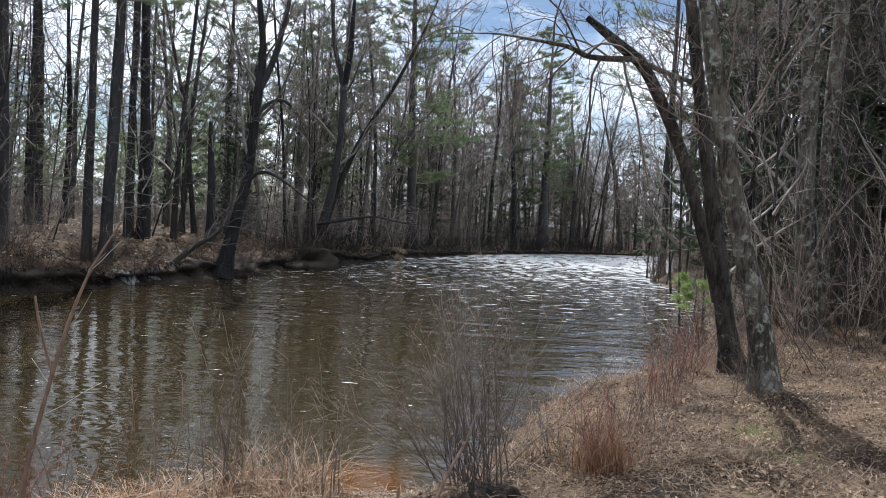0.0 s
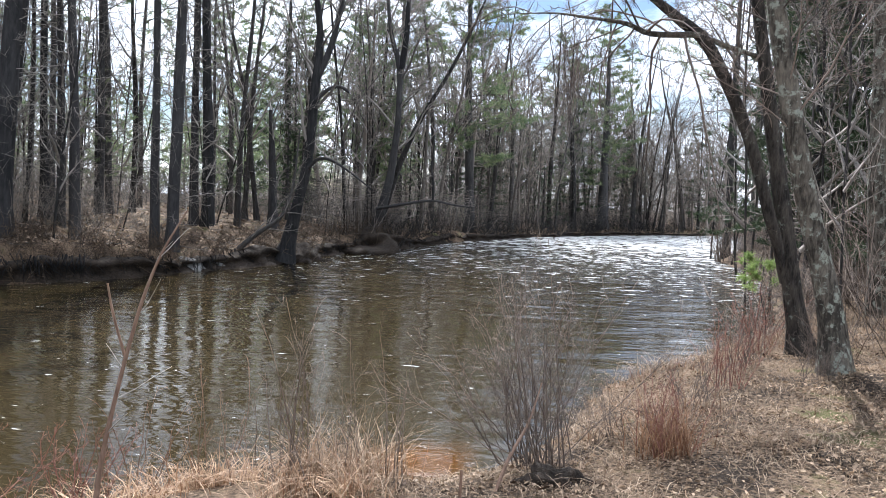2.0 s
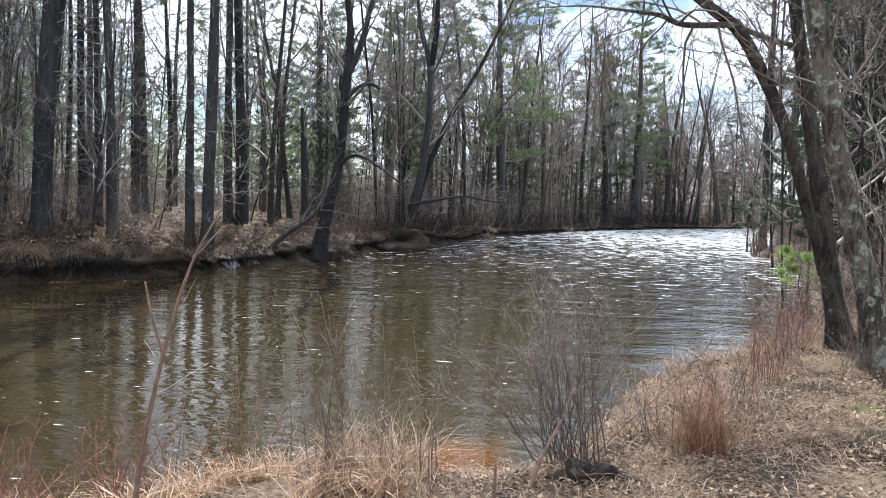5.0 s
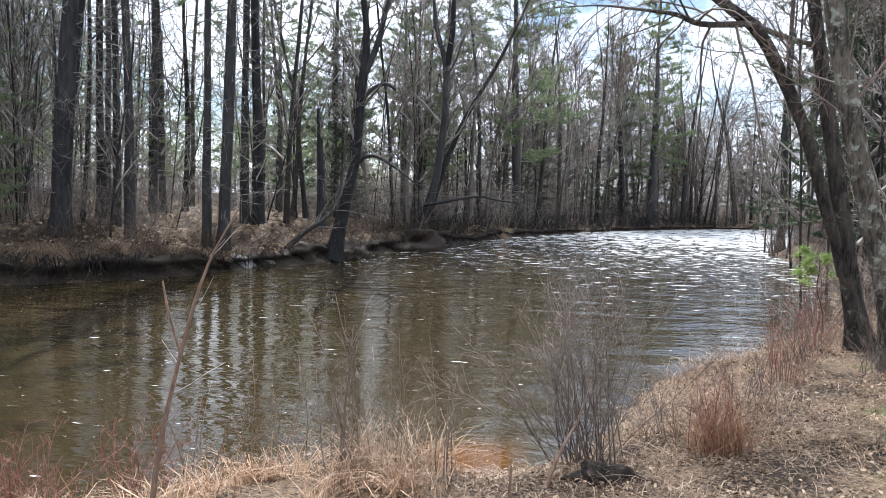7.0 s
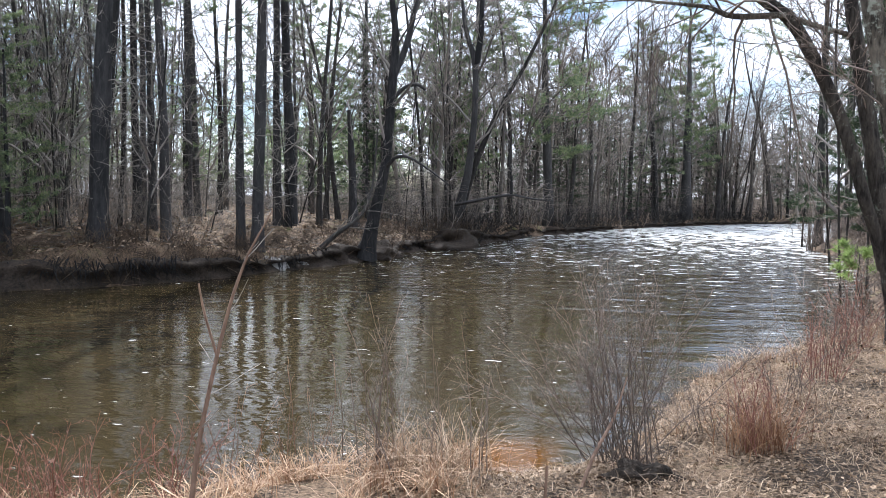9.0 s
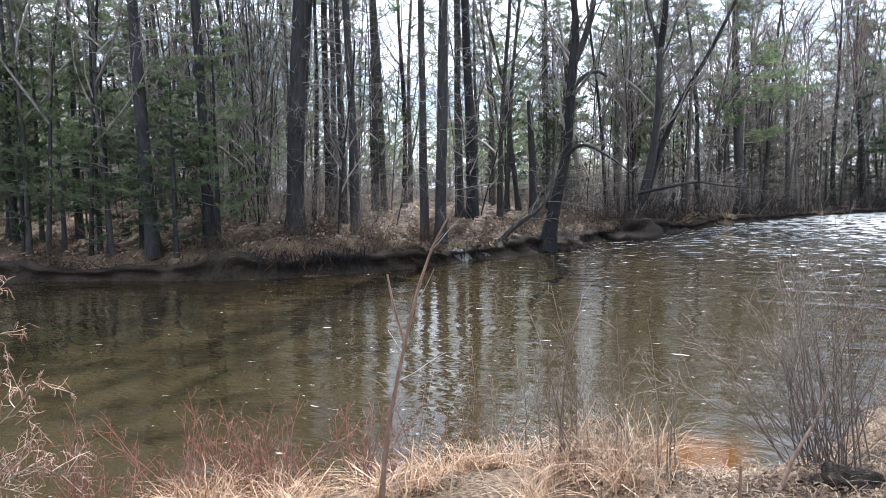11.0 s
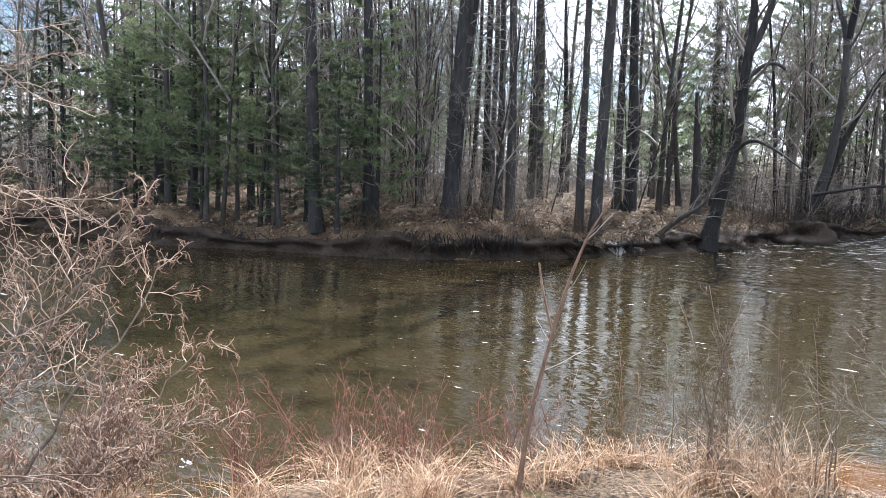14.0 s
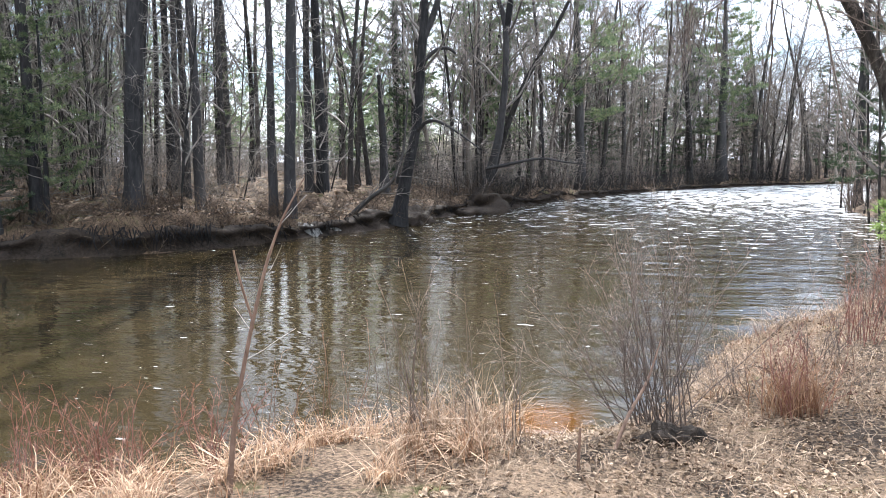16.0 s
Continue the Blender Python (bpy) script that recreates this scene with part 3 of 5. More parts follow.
# pines and bare trees along the top of the far bank
pine(-11.3, 17.7, 0.26, (0.035, 0.022))
pine(-11.6, 18.0, 0.17, (0.085, 0.05))
pine(-10.7, 19.8, 0.14, (-0.015, -0.008))
pine(-11.7, 20.9, 0.12)
pine(-13.3, 26.9, 0.14, (-0.026, -0.013))
bare(-13.1, 28.1, 0.15, (0.035, 0.016))
pine(-9.2, 21.1, 0.13)
pine(-8.6, 20.8, 0.18, (0.024, 0.010))
pine(-9.7, 25.2, 0.15)
pine(-9.3, 25.3, 0.20, (-0.015, -0.006))
bare(-9.4, 28.5, 0.14, (-0.011, -0.004))
bare(-9.6, 31.6, 0.14, (-0.032, -0.010))
pine(-13.0, 16.5, 0.15, (-0.020, -0.016))
pine(-13.9, 15.5, 0.18, (-0.033, -0.030))
bare(-14.9, 15.2, 0.08, (-0.015, -0.016))
bare(-15.4, 15.0, 0.07, (-0.008, -0.009), 0.8)
bare(-16.6, 14.8, 0.08, (0.008, 0.009))
bare(-15.9, 23.0, 0.09, (-0.009, -0.006))
bare(-17.7, 24.3, 0.09, (-0.013, -0.010))
bare(-13.5, 22.2, 0.09, (0.025, 0.015))
bare(-18.2, 21.3, 0.12, (0.009, 0.008))
bare(-22.1, 15.7, 0.16, (-0.037, -0.053))
bare(-27.9, 17.6, 0.16, (-0.006, -0.009))
bare(-31.7, 17.2, 0.15)
bare(-32.9, 14.9, 0.25, (0.041, 0.090))
bare(-17.2, 14.8, 0.09, (-0.054, -0.065))
bare(-14.1, 30.9, 0.15, (0.016, 0.007))
bare(-10.1, 31.4, 0.15, (0.022, 0.007))
bare(-11.2, 33.1, 0.11, (0.023, 0.008))
bare(-8.8, 34.9, 0.13, (0.049, 0.012))
bare(-6.4, 39.5, 0.15)
bare(-10.2, 28.2, 0.09, (0.049, 0.017))
bare(-6.2, 32.4, 0.10, (-0.038, -0.007))
full_pine(7.2, 58.5, 0.40)
full_pine(-1.7, 44.0, 0.31, (-0.031, 0), 1.15)
bare(4.9, 55.5, 0.26, (-0.059, 0.005))
bare(3.2, 54.9, 0.24, (-0.070, 0.003))
bare(0.7, 50.5, 0.22)
bare(9.7, 61.2, 0.25)
bare(14.1, 64.5, 0.30, (-0.100, 0.021))
bare(-0.7, 48.0, 0.20)
bare(-3.6, 42.5, 0.20)
for x, y, s in ((-17.4, 16.6, 0.8), (-15.2, 16.6, 0.7), (-18.4, 15.4, 0.6), (-13.2, 16.6, 0.55), (-19.8, 15.6, 0.8)):
    pine(x, y, 0.12, (0, 0), s, SHORE_PINE, "young white pine with thick green boughs to the ground", 11.0)
low_pine(-20.8, 16.6, 0.11, (0, 0), 1.0)

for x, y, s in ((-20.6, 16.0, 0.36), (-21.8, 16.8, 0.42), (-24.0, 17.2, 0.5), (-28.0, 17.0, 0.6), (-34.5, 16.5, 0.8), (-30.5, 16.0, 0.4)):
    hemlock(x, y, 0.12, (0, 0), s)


def own_tree(name, label, category, at, trunks, bark, spec_limbs, seed, group="", twig=None):
    """A tree of its own shape. trunks: (part name, control points, radii, shoots spec or None)."""
    rng = np.random.default_rng(seed)
    ob = thing(name, at, label, category, group)
    base = np.array(at)
    out = {}
    for i, (pname, path, radii, spec, *skin) in enumerate(trunks):
        path = np.array(path, float) - base
        P, R = stem(path, radii, 12, 0.7 if pname == "trunk" else 0.35 if pname == "second_trunk" else 0.0, 4)
        part(pname, trunk_mesh(pname, P, R, skin[0] if skin else bark, 12, seed + i), ob)
        if spec:
            branch_out(rng, P, R * 0.26 if spec is OPEN else R, spec, out)
    if out:
        part("crown", mesh_of("crown", wood(out), twig or TWIG), ob, "bare twigs", "stuff")
    return ob


SPREAD = [(10, 0.35, 0.30, 50, 0.14, 0.08, 7, 5, 0.02), (7, 0.2, 0.45, 42, 0.16, 0.04, 5, 4, 0.010), (6, 0.15, 0.45, 40, 0.18, 0.02, 4, 3, 0.006), (5, 0.1, 0.5, 40, 0.1, 0.0, 2, 1, 0.0045)]
SHOOTS = [(10, 0.2, 0.35, 50, 0.16, 0.06, 5, 4, 0.009), (6, 0.15, 0.5, 40, 0.18, 0.02, 4, 3, 0.006), (6, 0.1, 0.5, 40, 0.1, 0.0, 2, 1, 0.004)]
OPEN = [(13, 0.45, 0.27, 55, 0.18, 0.06, 7, 4, 0.006), (8, 0.2, 0.45, 46, 0.22, 0.02, 5, 3, 0.004), (7, 0.15, 0.45, 45, 0.2, 0.0, 3, 3, 0.0026), (3, 0.2, 0.5, 40, 0.1, 0.0, 2, 1, 0.002)]
REACH = [(12, 0.20, 0.36, 42, 0.22, -0.02, 7, 4, 0.0045), (6, 0.15, 0.5, 45, 0.26, -0.04, 5, 3, 0.0028), (4, 0.2, 0.5, 40, 0.25, -0.05, 4, 3, 0.0020)]
DROOP = [(20, 0.05, 0.85, 70, 0.14, -0.20, 9, 4, 0.006), (9, 0.12, 0.42, 45, 0.20, -0.10, 6, 3, 0.0036), (6, 0.2, 0.45, 42, 0.2, -0.06, 4, 3, 0.0024), (3, 0.1, 0.5, 40, 0.1, 0.0, 2, 1, 0.0018)]

# the crooked tree that leans out over the far bank
own_tree("leaning_tree", "crooked dark tree leaning out from the far bank", "tree", (-6.44, 23.84, 0.1), [
    ("trunk", [(-6.44, 23.9, 0.05), (-6.00, 23.95, 2.03), (-5.76, 23.9, 3.04), (-5.59, 23.85, 5.21), (-5.45, 23.89, 6.70), (-5.71, 23.83, 8.64), (-5.8, 23.9, 11.5)], (0.21, 0.165, 0.15, 0.13, 0.10, 0.075, 0.04), SPREAD),
    ("limb", [(-5.55, 23.86, 5.5), (-5.17, 23.95, 6.38), (-4.89, 24.01, 7.70), (-4.74, 24.04, 8.68), (-4.5, 24.2, 11)], (0.10, 0.09, 0.075, 0.06, 0.03), SPREAD),
    ("low_limb", [(-5.73, 23.82, 2.87), (-5.38, 23.39, 3.11), (-4.98, 22.97, 3.14), (-4.38, 22.58, 2.85), (-3.59, 22.21, 2.30)], (0.06, 0.05, 0.04, 0.03, 0.014), SHOOTS),
    ("hooked_limb", [(-5.55, 23.8, 4.85), (-5.18, 23.74, 5.20), (-4.82, 23.82, 5.29), (-4.57, 23.87, 5.10)], (0.07, 0.06, 0.05, 0.03), None)], PINE_BARK, None, 11)
own_tree("fallen_sapling", "slanting thin trunk rooted at the water's edge", "tree", (-7.9, 22.8, 0.1), [
    ("trunk", [(-7.9, 22.9, 0.05), (-7.09, 23.0, 0.86), (-6.31, 23.15, 1.36), (-6.01, 23.24, 2.19), (-5.9, 23.4, 4.0)], (0.075, 0.06, 0.05, 0.036, 0.016), SHOOTS)], GREY_BARK, None, 12)
own_tree("forked_tree", "dark forked bare tree on an earth mound", "tree", (-5.0, 33.0, 0.6), [
    ("trunk", [(-5.22, 33.0, 0.3), (-4.80, 32.9, 1.84), (-4.48, 32.8, 2.98), (-4.25, 32.73, 5.25), (-4.22, 32.73, 7.31), (-4.69, 32.67, 8.59), (-4.95, 32.63, 12.0)], (0.20, 0.17, 0.15, 0.13, 0.11, 0.08, 0.04), SPREAD),
    ("limb", [(-4.22, 32.73, 7.2), (-4.01, 32.75, 8.38), (-4.0, 32.74, 10.15), (-3.8, 32.7, 12.5)], (0.13, 0.11, 0.08, 0.03), SPREAD),
    ("low_limb", [(-5.0, 32.7, 1.60), (-3.88, 31.76, 1.81), (-2.59, 30.89, 2.04), (-1.84, 30.95, 1.86), (-0.99, 30.98, 1.79)], (0.075, 0.06, 0.05, 0.036, 0.016), SHOOTS),
    ("upright_limb", [(-2.59, 30.89, 2.04), (-2.59, 30.89, 2.74), (-2.72, 30.88, 3.27), (-2.6, 30.9, 4.2)], (0.05, 0.045, 0.035, 0.015), SHOOTS)], PINE_BARK, None, 13)
own_tree("slanting_tree", "bare tree slanting towards the river bend", "tree", (-5.16, 33.8, 0.65), [
    ("trunk", [(-5.16, 33.8, 0.5), (-4.39, 33.8, 3.25), (-3.49, 33.82, 5.36), (-2.37, 33.92, 7.22), (-1.27, 33.98, 9.50), (-0.5, 34, 11.5)], (0.14, 0.12, 0.10, 0.075, 0.05, 0.02), SPREAD)], GREY_BARK, None, 14)
own_tree("broken_snag", "black broken-topped dead trunk", "dead tree", (-8.19, 28.86, 1.1), [
    ("trunk", [(-8.19, 28.86, 0.8), (-8.26, 28.84, 3.43), (-8.35, 28.81, 5.05)], (0.15, 0.12, 0.07), SHOOTS)], PINE_BARK, None, 15)

# the grey double maple on the near bank, with its snapped limb over the water
own_tree("river_maple", "grey lichen-spotted maple with twin trunks and snapped limb", "tree", (3.3, 8.4, 0.5), [
    ("trunk", [(3.39, 8.30, 0.40), (3.32, 8.30, 1.03), (3.21, 8.30, 1.49), (3.08, 8.30, 1.95), (2.95, 8.30, 2.46), (2.84, 8.30, 2.91), (2.75, 8.30, 3.37), (2.64, 8.30, 3.87), (2.55, 8.30, 4.43), (2.38, 8.30, 5.55), (2.2, 8.3, 8.5)],
     (0.135, 0.120, 0.108, 0.102, 0.098, 0.095, 0.092, 0.088, 0.082, 0.07, 0.04), OPEN),
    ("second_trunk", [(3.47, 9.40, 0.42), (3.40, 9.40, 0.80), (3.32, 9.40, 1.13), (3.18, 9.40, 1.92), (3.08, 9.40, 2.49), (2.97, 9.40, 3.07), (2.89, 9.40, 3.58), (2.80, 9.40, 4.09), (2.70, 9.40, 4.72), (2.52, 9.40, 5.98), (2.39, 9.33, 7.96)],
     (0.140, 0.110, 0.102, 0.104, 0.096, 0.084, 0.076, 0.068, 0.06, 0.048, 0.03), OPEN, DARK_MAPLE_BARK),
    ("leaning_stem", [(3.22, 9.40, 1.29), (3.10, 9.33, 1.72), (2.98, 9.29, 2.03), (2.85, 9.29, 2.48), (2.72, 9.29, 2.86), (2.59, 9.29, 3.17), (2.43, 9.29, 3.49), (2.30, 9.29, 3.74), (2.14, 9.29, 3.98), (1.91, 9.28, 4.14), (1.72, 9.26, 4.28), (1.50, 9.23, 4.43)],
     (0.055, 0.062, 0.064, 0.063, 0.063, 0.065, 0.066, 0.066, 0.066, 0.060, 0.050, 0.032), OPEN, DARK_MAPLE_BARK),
    ("drooping_limb", [(2.12, 9.27, 4.00), (1.52, 9.10, 3.95), (1.28, 9.03, 4.06), (0.94, 8.95, 4.08), (0.48, 8.78, 4.10), (-0.01, 8.68, 4.05)], (0.040, 0.034, 0.026, 0.018, 0.010, 0.005), DROOP),
    ("cross_limb", [(2.16, 9.31, 3.98), (2.44, 9.32, 3.88), (2.78, 9.36, 3.79)], (0.030, 0.028, 0.025), None)], MAPLE_BARK, None, 21, "", TWIG_BROWN)
own_tree("bank_maple", "pale grey maple clump on the near bank", "tree", (5.7, 12.4, 0.6), [
    ("trunk", [(5.68, 12.30, 0.4), (5.60, 12.30, 0.80), (5.52, 12.30, 1.58), (5.44, 12.30, 2.43), (5.43, 12.30, 3.28), (5.42, 12.30, 4.13), (5.37, 12.30, 4.97), (5.33, 12.30, 5.64), (5.20, 12.30, 7.71), (5.1, 12.3, 10)], (0.165, 0.155, 0.15, 0.145, 0.135, 0.13, 0.122, 0.12, 0.10, 0.06), OPEN),
    ("second_trunk", [(6.00, 12.60, 0.4), (5.97, 12.60, 0.79), (5.93, 12.60, 1.85), (5.87, 12.60, 2.63), (5.88, 12.60, 3.50), (5.90, 12.60, 4.46), (5.95, 12.60, 5.24), (5.95, 12.60, 5.75), (5.86, 12.60, 7.88), (5.8, 12.6, 10)], (0.135, 0.11, 0.10, 0.10, 0.105, 0.11, 0.11, 0.105, 0.09, 0.05), OPEN)], MAPLE_BARK, None, 22, "", TWIG_BROWN)
own_tree("bank_maple", "darker grey maple behind the clump", "tree", (6.8, 13.6, 0.7), [
    ("trunk", [(6.90, 13.60, 0.5), (6.76, 13.60, 2.32), (6.69, 13.60, 3.73), (6.62, 13.60, 5.13), (6.47, 13.60, 7.89), (6.4, 13.6, 10)], (0.15, 0.13, 0.12, 0.11, 0.09, 0.05), OPEN)], GREY_BARK, None, 23, "", TWIG_BROWN)

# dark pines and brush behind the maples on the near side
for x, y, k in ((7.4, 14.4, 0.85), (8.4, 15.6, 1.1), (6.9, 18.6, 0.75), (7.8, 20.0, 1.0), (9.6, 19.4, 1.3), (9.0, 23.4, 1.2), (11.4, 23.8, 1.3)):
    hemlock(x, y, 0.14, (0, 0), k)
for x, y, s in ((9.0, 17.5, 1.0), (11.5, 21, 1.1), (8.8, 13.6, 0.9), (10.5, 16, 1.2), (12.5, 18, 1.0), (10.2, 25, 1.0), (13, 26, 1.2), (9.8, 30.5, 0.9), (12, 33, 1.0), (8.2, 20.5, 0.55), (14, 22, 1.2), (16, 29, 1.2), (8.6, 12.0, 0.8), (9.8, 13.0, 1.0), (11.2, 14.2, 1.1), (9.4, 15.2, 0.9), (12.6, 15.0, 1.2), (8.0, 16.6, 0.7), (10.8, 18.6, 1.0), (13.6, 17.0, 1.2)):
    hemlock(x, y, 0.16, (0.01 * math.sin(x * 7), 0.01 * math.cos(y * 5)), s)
for x, y in ((8.9, 22.5), (9.2, 24), (10, 28), (11, 36.5), (9.3, 34.2)):
    pine(x, y, 0.17)
for x, y in ((7.6, 15.2), (8.2, 18.4), (9.4, 27), (10.6, 31), (13, 40), (16, 44), (20, 49)):
    bare(x, y, 0.11)


for x, y, r, k in ((4.9, 12.0, 0.025, 0.8), (5.4, 14.0, 0.03, 1.0), (6.3, 11.4, 0.03, 0.9), (6.6, 14.4, 0.035, 1.2), (7.2, 12.8, 0.03, 1.0), (5.9, 16.2, 0.035, 1.1), (7.8, 13.4, 0.03, 1.1), (6.2, 13.2, 0.025, 0.8), (4.6, 13.4, 0.025, 0.9), (5.2, 17.4, 0.035, 1.1), (6.6, 20.2, 0.04, 1.2), (7.0, 23.2, 0.04, 1.3), (7.6, 26.6, 0.04, 1.3), (8.6, 30.8, 0.04, 1.3), (8.8, 34.6, 0.045, 1.3)):
    sapling(x, y, r, (-0.06 * math.sin(5 * x), 0.05 * math.cos(3 * y)), k)


# ---- woods further back ----
def scatter(rng, n, inside):
    got = []
    while len(got) < n:
        x, y = inside(rng)
        if not in_river(np.array([x]), np.array([y]))[0] and min(to_line(np.array([x]), np.array([y]), FAR_BANK)[0], to_line(np.array([x]), np.array([y]), NEAR_BANK)[0]) > 1.5:
            got.append((x, y))
    return got


def behind_far_bank(rng, lo, hi, s0=3.0, s1=20.9):
    s = rng.uniform(s0, s1)
    i = int(s)
    (ax, ay), (bx, by) = FAR_BANK[i], FAR_BANK[i + 1]
    f = s - i
    x, y = ax + f * (bx - ax), ay + f * (by - ay)
    d = rng.uniform(lo, hi)
    n = unit(np.array([-(by - ay), bx - ax]))
    return x + n[0] * d, y + n[1] * d


rng = np.random.default_rng(5)
for x, y in scatter(rng, 6, lambda g: behind_far_bank(g, 10, 26, 5, 16)):
    bare(x, y, rng.uniform(0.05, 0.09), tuple(rng.normal(0, 0.03, 2)), rng.uniform(0.8, 1.1))
for x, y in scatter(rng, 24, lambda g: behind_far_bank(g, 0.8, 7, 16.5, 21.9)):
    bare(x, y, rng.uniform(0.08, 0.18), tuple(rng.normal(0, 0.05, 2)), rng.uniform(0.7, 1.1))
for x, y in scatter(rng, 3, lambda g: behind_far_bank(g, 10, 28, 3, 16)):
    pine(x, y, rng.uniform(0.10, 0.16), tuple(rng.normal(0, 0.015, 2)))
for x, y in scatter(rng, 6, lambda g: behind_far_bank(g, 4, 16, 16, 20.5)):
    full_pine(x, y, 0.22, (0, 0), rng.uniform(0.6, 1.0))
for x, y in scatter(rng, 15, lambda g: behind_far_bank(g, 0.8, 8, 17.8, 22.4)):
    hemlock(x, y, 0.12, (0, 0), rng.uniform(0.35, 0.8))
for x, y in scatter(rng, 14, lambda g: behind_far_bank(g, 5, 24)):
    low_pine(x, y, 0.07, (0, 0), rng.uniform(0.3, 0.55))
for x, y in scatter(rng, 14, lambda g: (g.uniform(-46, -23), g.uniform(15.5, 34))):
    bare(x, y, rng.uniform(0.06, 0.14), tuple(rng.normal(0, 0.05, 2)), rng.uniform(0.7, 1.0))
for x, y in scatter(rng, 85, lambda g: behind_far_bank(g, 0.8, 13, 4, 16)):
    sapling(x, y, rng.uniform(0.015, 0.04), tuple(rng.normal(0, 0.08, 2)), rng.uniform(0.5, 1.3))
for x, y in scatter(rng, 30, lambda g: behind_far_bank(g, 0.5, 8, 16, 21.9)):
    sapling(x, y, rng.uniform(0.03, 0.05), tuple(rng.normal(0, 0.1, 2)), rng.uniform(0.8, 1.4))


# young evergreens under the pines, thickest along the shaded stretch of the far bank
for x, y, k in ((-12.6, 16.3, 0.42), (-14.4, 15.9, 0.52), (-15.8, 15.7, 0.58), (-16.9, 15.6, 0.52), (-18.0, 15.9, 0.60), (-19.2, 15.9, 0.56), (-20.3, 15.6, 0.54), (-21.4, 15.9, 0.6), (-22.8, 16.0, 0.6)):
    pine(x, y, 0.07, (0, 0), k, SHORE_PINE, "young white pine with thick green boughs to the ground", 11.0)
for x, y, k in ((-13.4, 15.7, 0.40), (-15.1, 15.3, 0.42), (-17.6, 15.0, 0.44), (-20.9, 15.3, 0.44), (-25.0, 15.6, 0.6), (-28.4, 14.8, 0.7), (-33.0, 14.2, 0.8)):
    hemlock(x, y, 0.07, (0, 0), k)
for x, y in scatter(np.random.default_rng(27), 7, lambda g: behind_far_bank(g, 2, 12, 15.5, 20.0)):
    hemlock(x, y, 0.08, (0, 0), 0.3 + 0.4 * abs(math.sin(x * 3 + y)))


def far_woods():
    """Stems and twigs of the woods beyond, too many to count."""
    rng = np.random.default_rng(6)
    spec = [(9, 0.25, 0.30, 45, 0.14, 0.10, 3, 3, 0.035), (7, 0.15, 0.5, 42, 0.1, 0.03, 2, 1, 0.03)]
    out = {}
    for i in range(110):
        x, y = behind_far_bank(rng, 30, 60, 2.0, 22.5) if i % 3 else (rng.uniform(12, 70), rng.uniform(-5, 50))
        if in_river(np.array([x]), np.array([y]))[0]:
            continue
        path = limb(rng, (x, y, height(x, y) - 0.1), (0, 0, 1), rng.uniform(9, 17), 6, 0.05, 0.04)
        r = np.linspace(rng.uniform(0.05, 0.10), 0.025, 6)
        out.setdefault((6, 5), []).append((path, r))
        branch_out(rng, path, r, spec, out)
    tagged(new("far_woods", mesh_of("far_woods", wood(out), TWIG_FAR)), "bare grey-brown woodland stretching away behind the banks", "woods", kind="stuff")
    # the mass of trees round the bend
    spec = [(11, 0.22, 0.32, 48, 0.14, 0.08, 3, 3, 0.03), (8, 0.15, 0.5, 45, 0.14, 0.02, 2, 3, 0.018), (5, 0.1, 0.55, 42, 0.1, 0.0, 2, 1, 0.015)]
    out = {}
    for i in range(138):
        x, y = behind_far_bank(rng, 1.5, 24, 18.5, 22.9) if i < 76 else behind_far_bank(rng, 1.0, 4.5, 15.5, 18.5) if i < 90 else (rng.uniform(-54, -25), rng.uniform(12.5, 34))
        open_sky = 0.17 < x / y < 0.25
        path = limb(rng, (x, y, height(x, y) - 0.1), (0, 0, 1), rng.uniform(7, 15) * (0.6 if open_sky else 1), 6, 0.06, 0.03)
        r = np.linspace(rng.uniform(0.05, 0.13), 0.025, 6)
        out.setdefault((6, 5), []).append((path, r))
        branch_out(rng, path, r, spec, out)
    dense = [(13, 0.15, 0.32, 50, 0.16, 0.06, 4, 3, 0.022), (9, 0.15, 0.5, 48, 0.16, 0.0, 3, 3, 0.014), (7, 0.1, 0.55, 45, 0.1, 0.0, 2, 1, 0.011)]
    for i in range(34):
        y = rng.uniform(60, 72)
        x = y * rng.uniform(0.09, 0.27)
        path = limb(rng, (x, y, height(x, y) - 0.1), (0, 0, 1), rng.uniform(6, 11.5), 6, 0.08, 0.03)
        r = np.linspace(rng.uniform(0.08, 0.15), 0.025, 6)
        out.setdefault((6, 5), []).append((path, r))
        branch_out(rng, path, r, dense, out)
    tagged(new("bend_woods", mesh_of("bend_woods", wood(out), TWIG_FAR)), "close-set bare twiggy trees round the river bend", "woods", kind="stuff")
    spots = [behind_far_bank(rng, 1.5, 30, 18.0, 22.9) if i < 700 else behind_far_bank(rng, 1.0, 5, 15.5, 18.5) if i < 800 else (rng.uniform(-50, -24), rng.uniform(14, 36)) if i < 1150 else behind_far_bank(rng, 16, 75, 2.0, 16) if i % 5 else (rng.uniform(14, 70), rng.uniform(0, 52)) for i in range(2300)]
    tops = np.array([1.5 + rng.uniform(0, 4.0 if i < 700 or 800 <= i < 1150 else 2.0) for i in range(len(spots))])
    X, Y = np.array(spots).T
    dry = ~in_river(X, Y)
    X, Y, tops = X[dry], Y[dry], tops[dry][:, None, None]
    n = len(X)
    foot = np.stack([X, Y, land(X, Y) - 0.1], 1)[:, None] + rng.normal(0, 0.5, (n, 6, 3)) * np.array([1, 1, 0])
    tip = foot + (rng.normal(0, 0.22, (n, 6, 3)) * np.array([1, 1, 0.2]) + np.array([0, 0, 0.8])) * tops
    k = rng.integers(0, 6, (n, 26))
    row = np.arange(n)[:, None]
    fork = foot[row, k] + (tip - foot)[row, k] * rng.uniform(0.15, 0.95, (n, 26, 1))
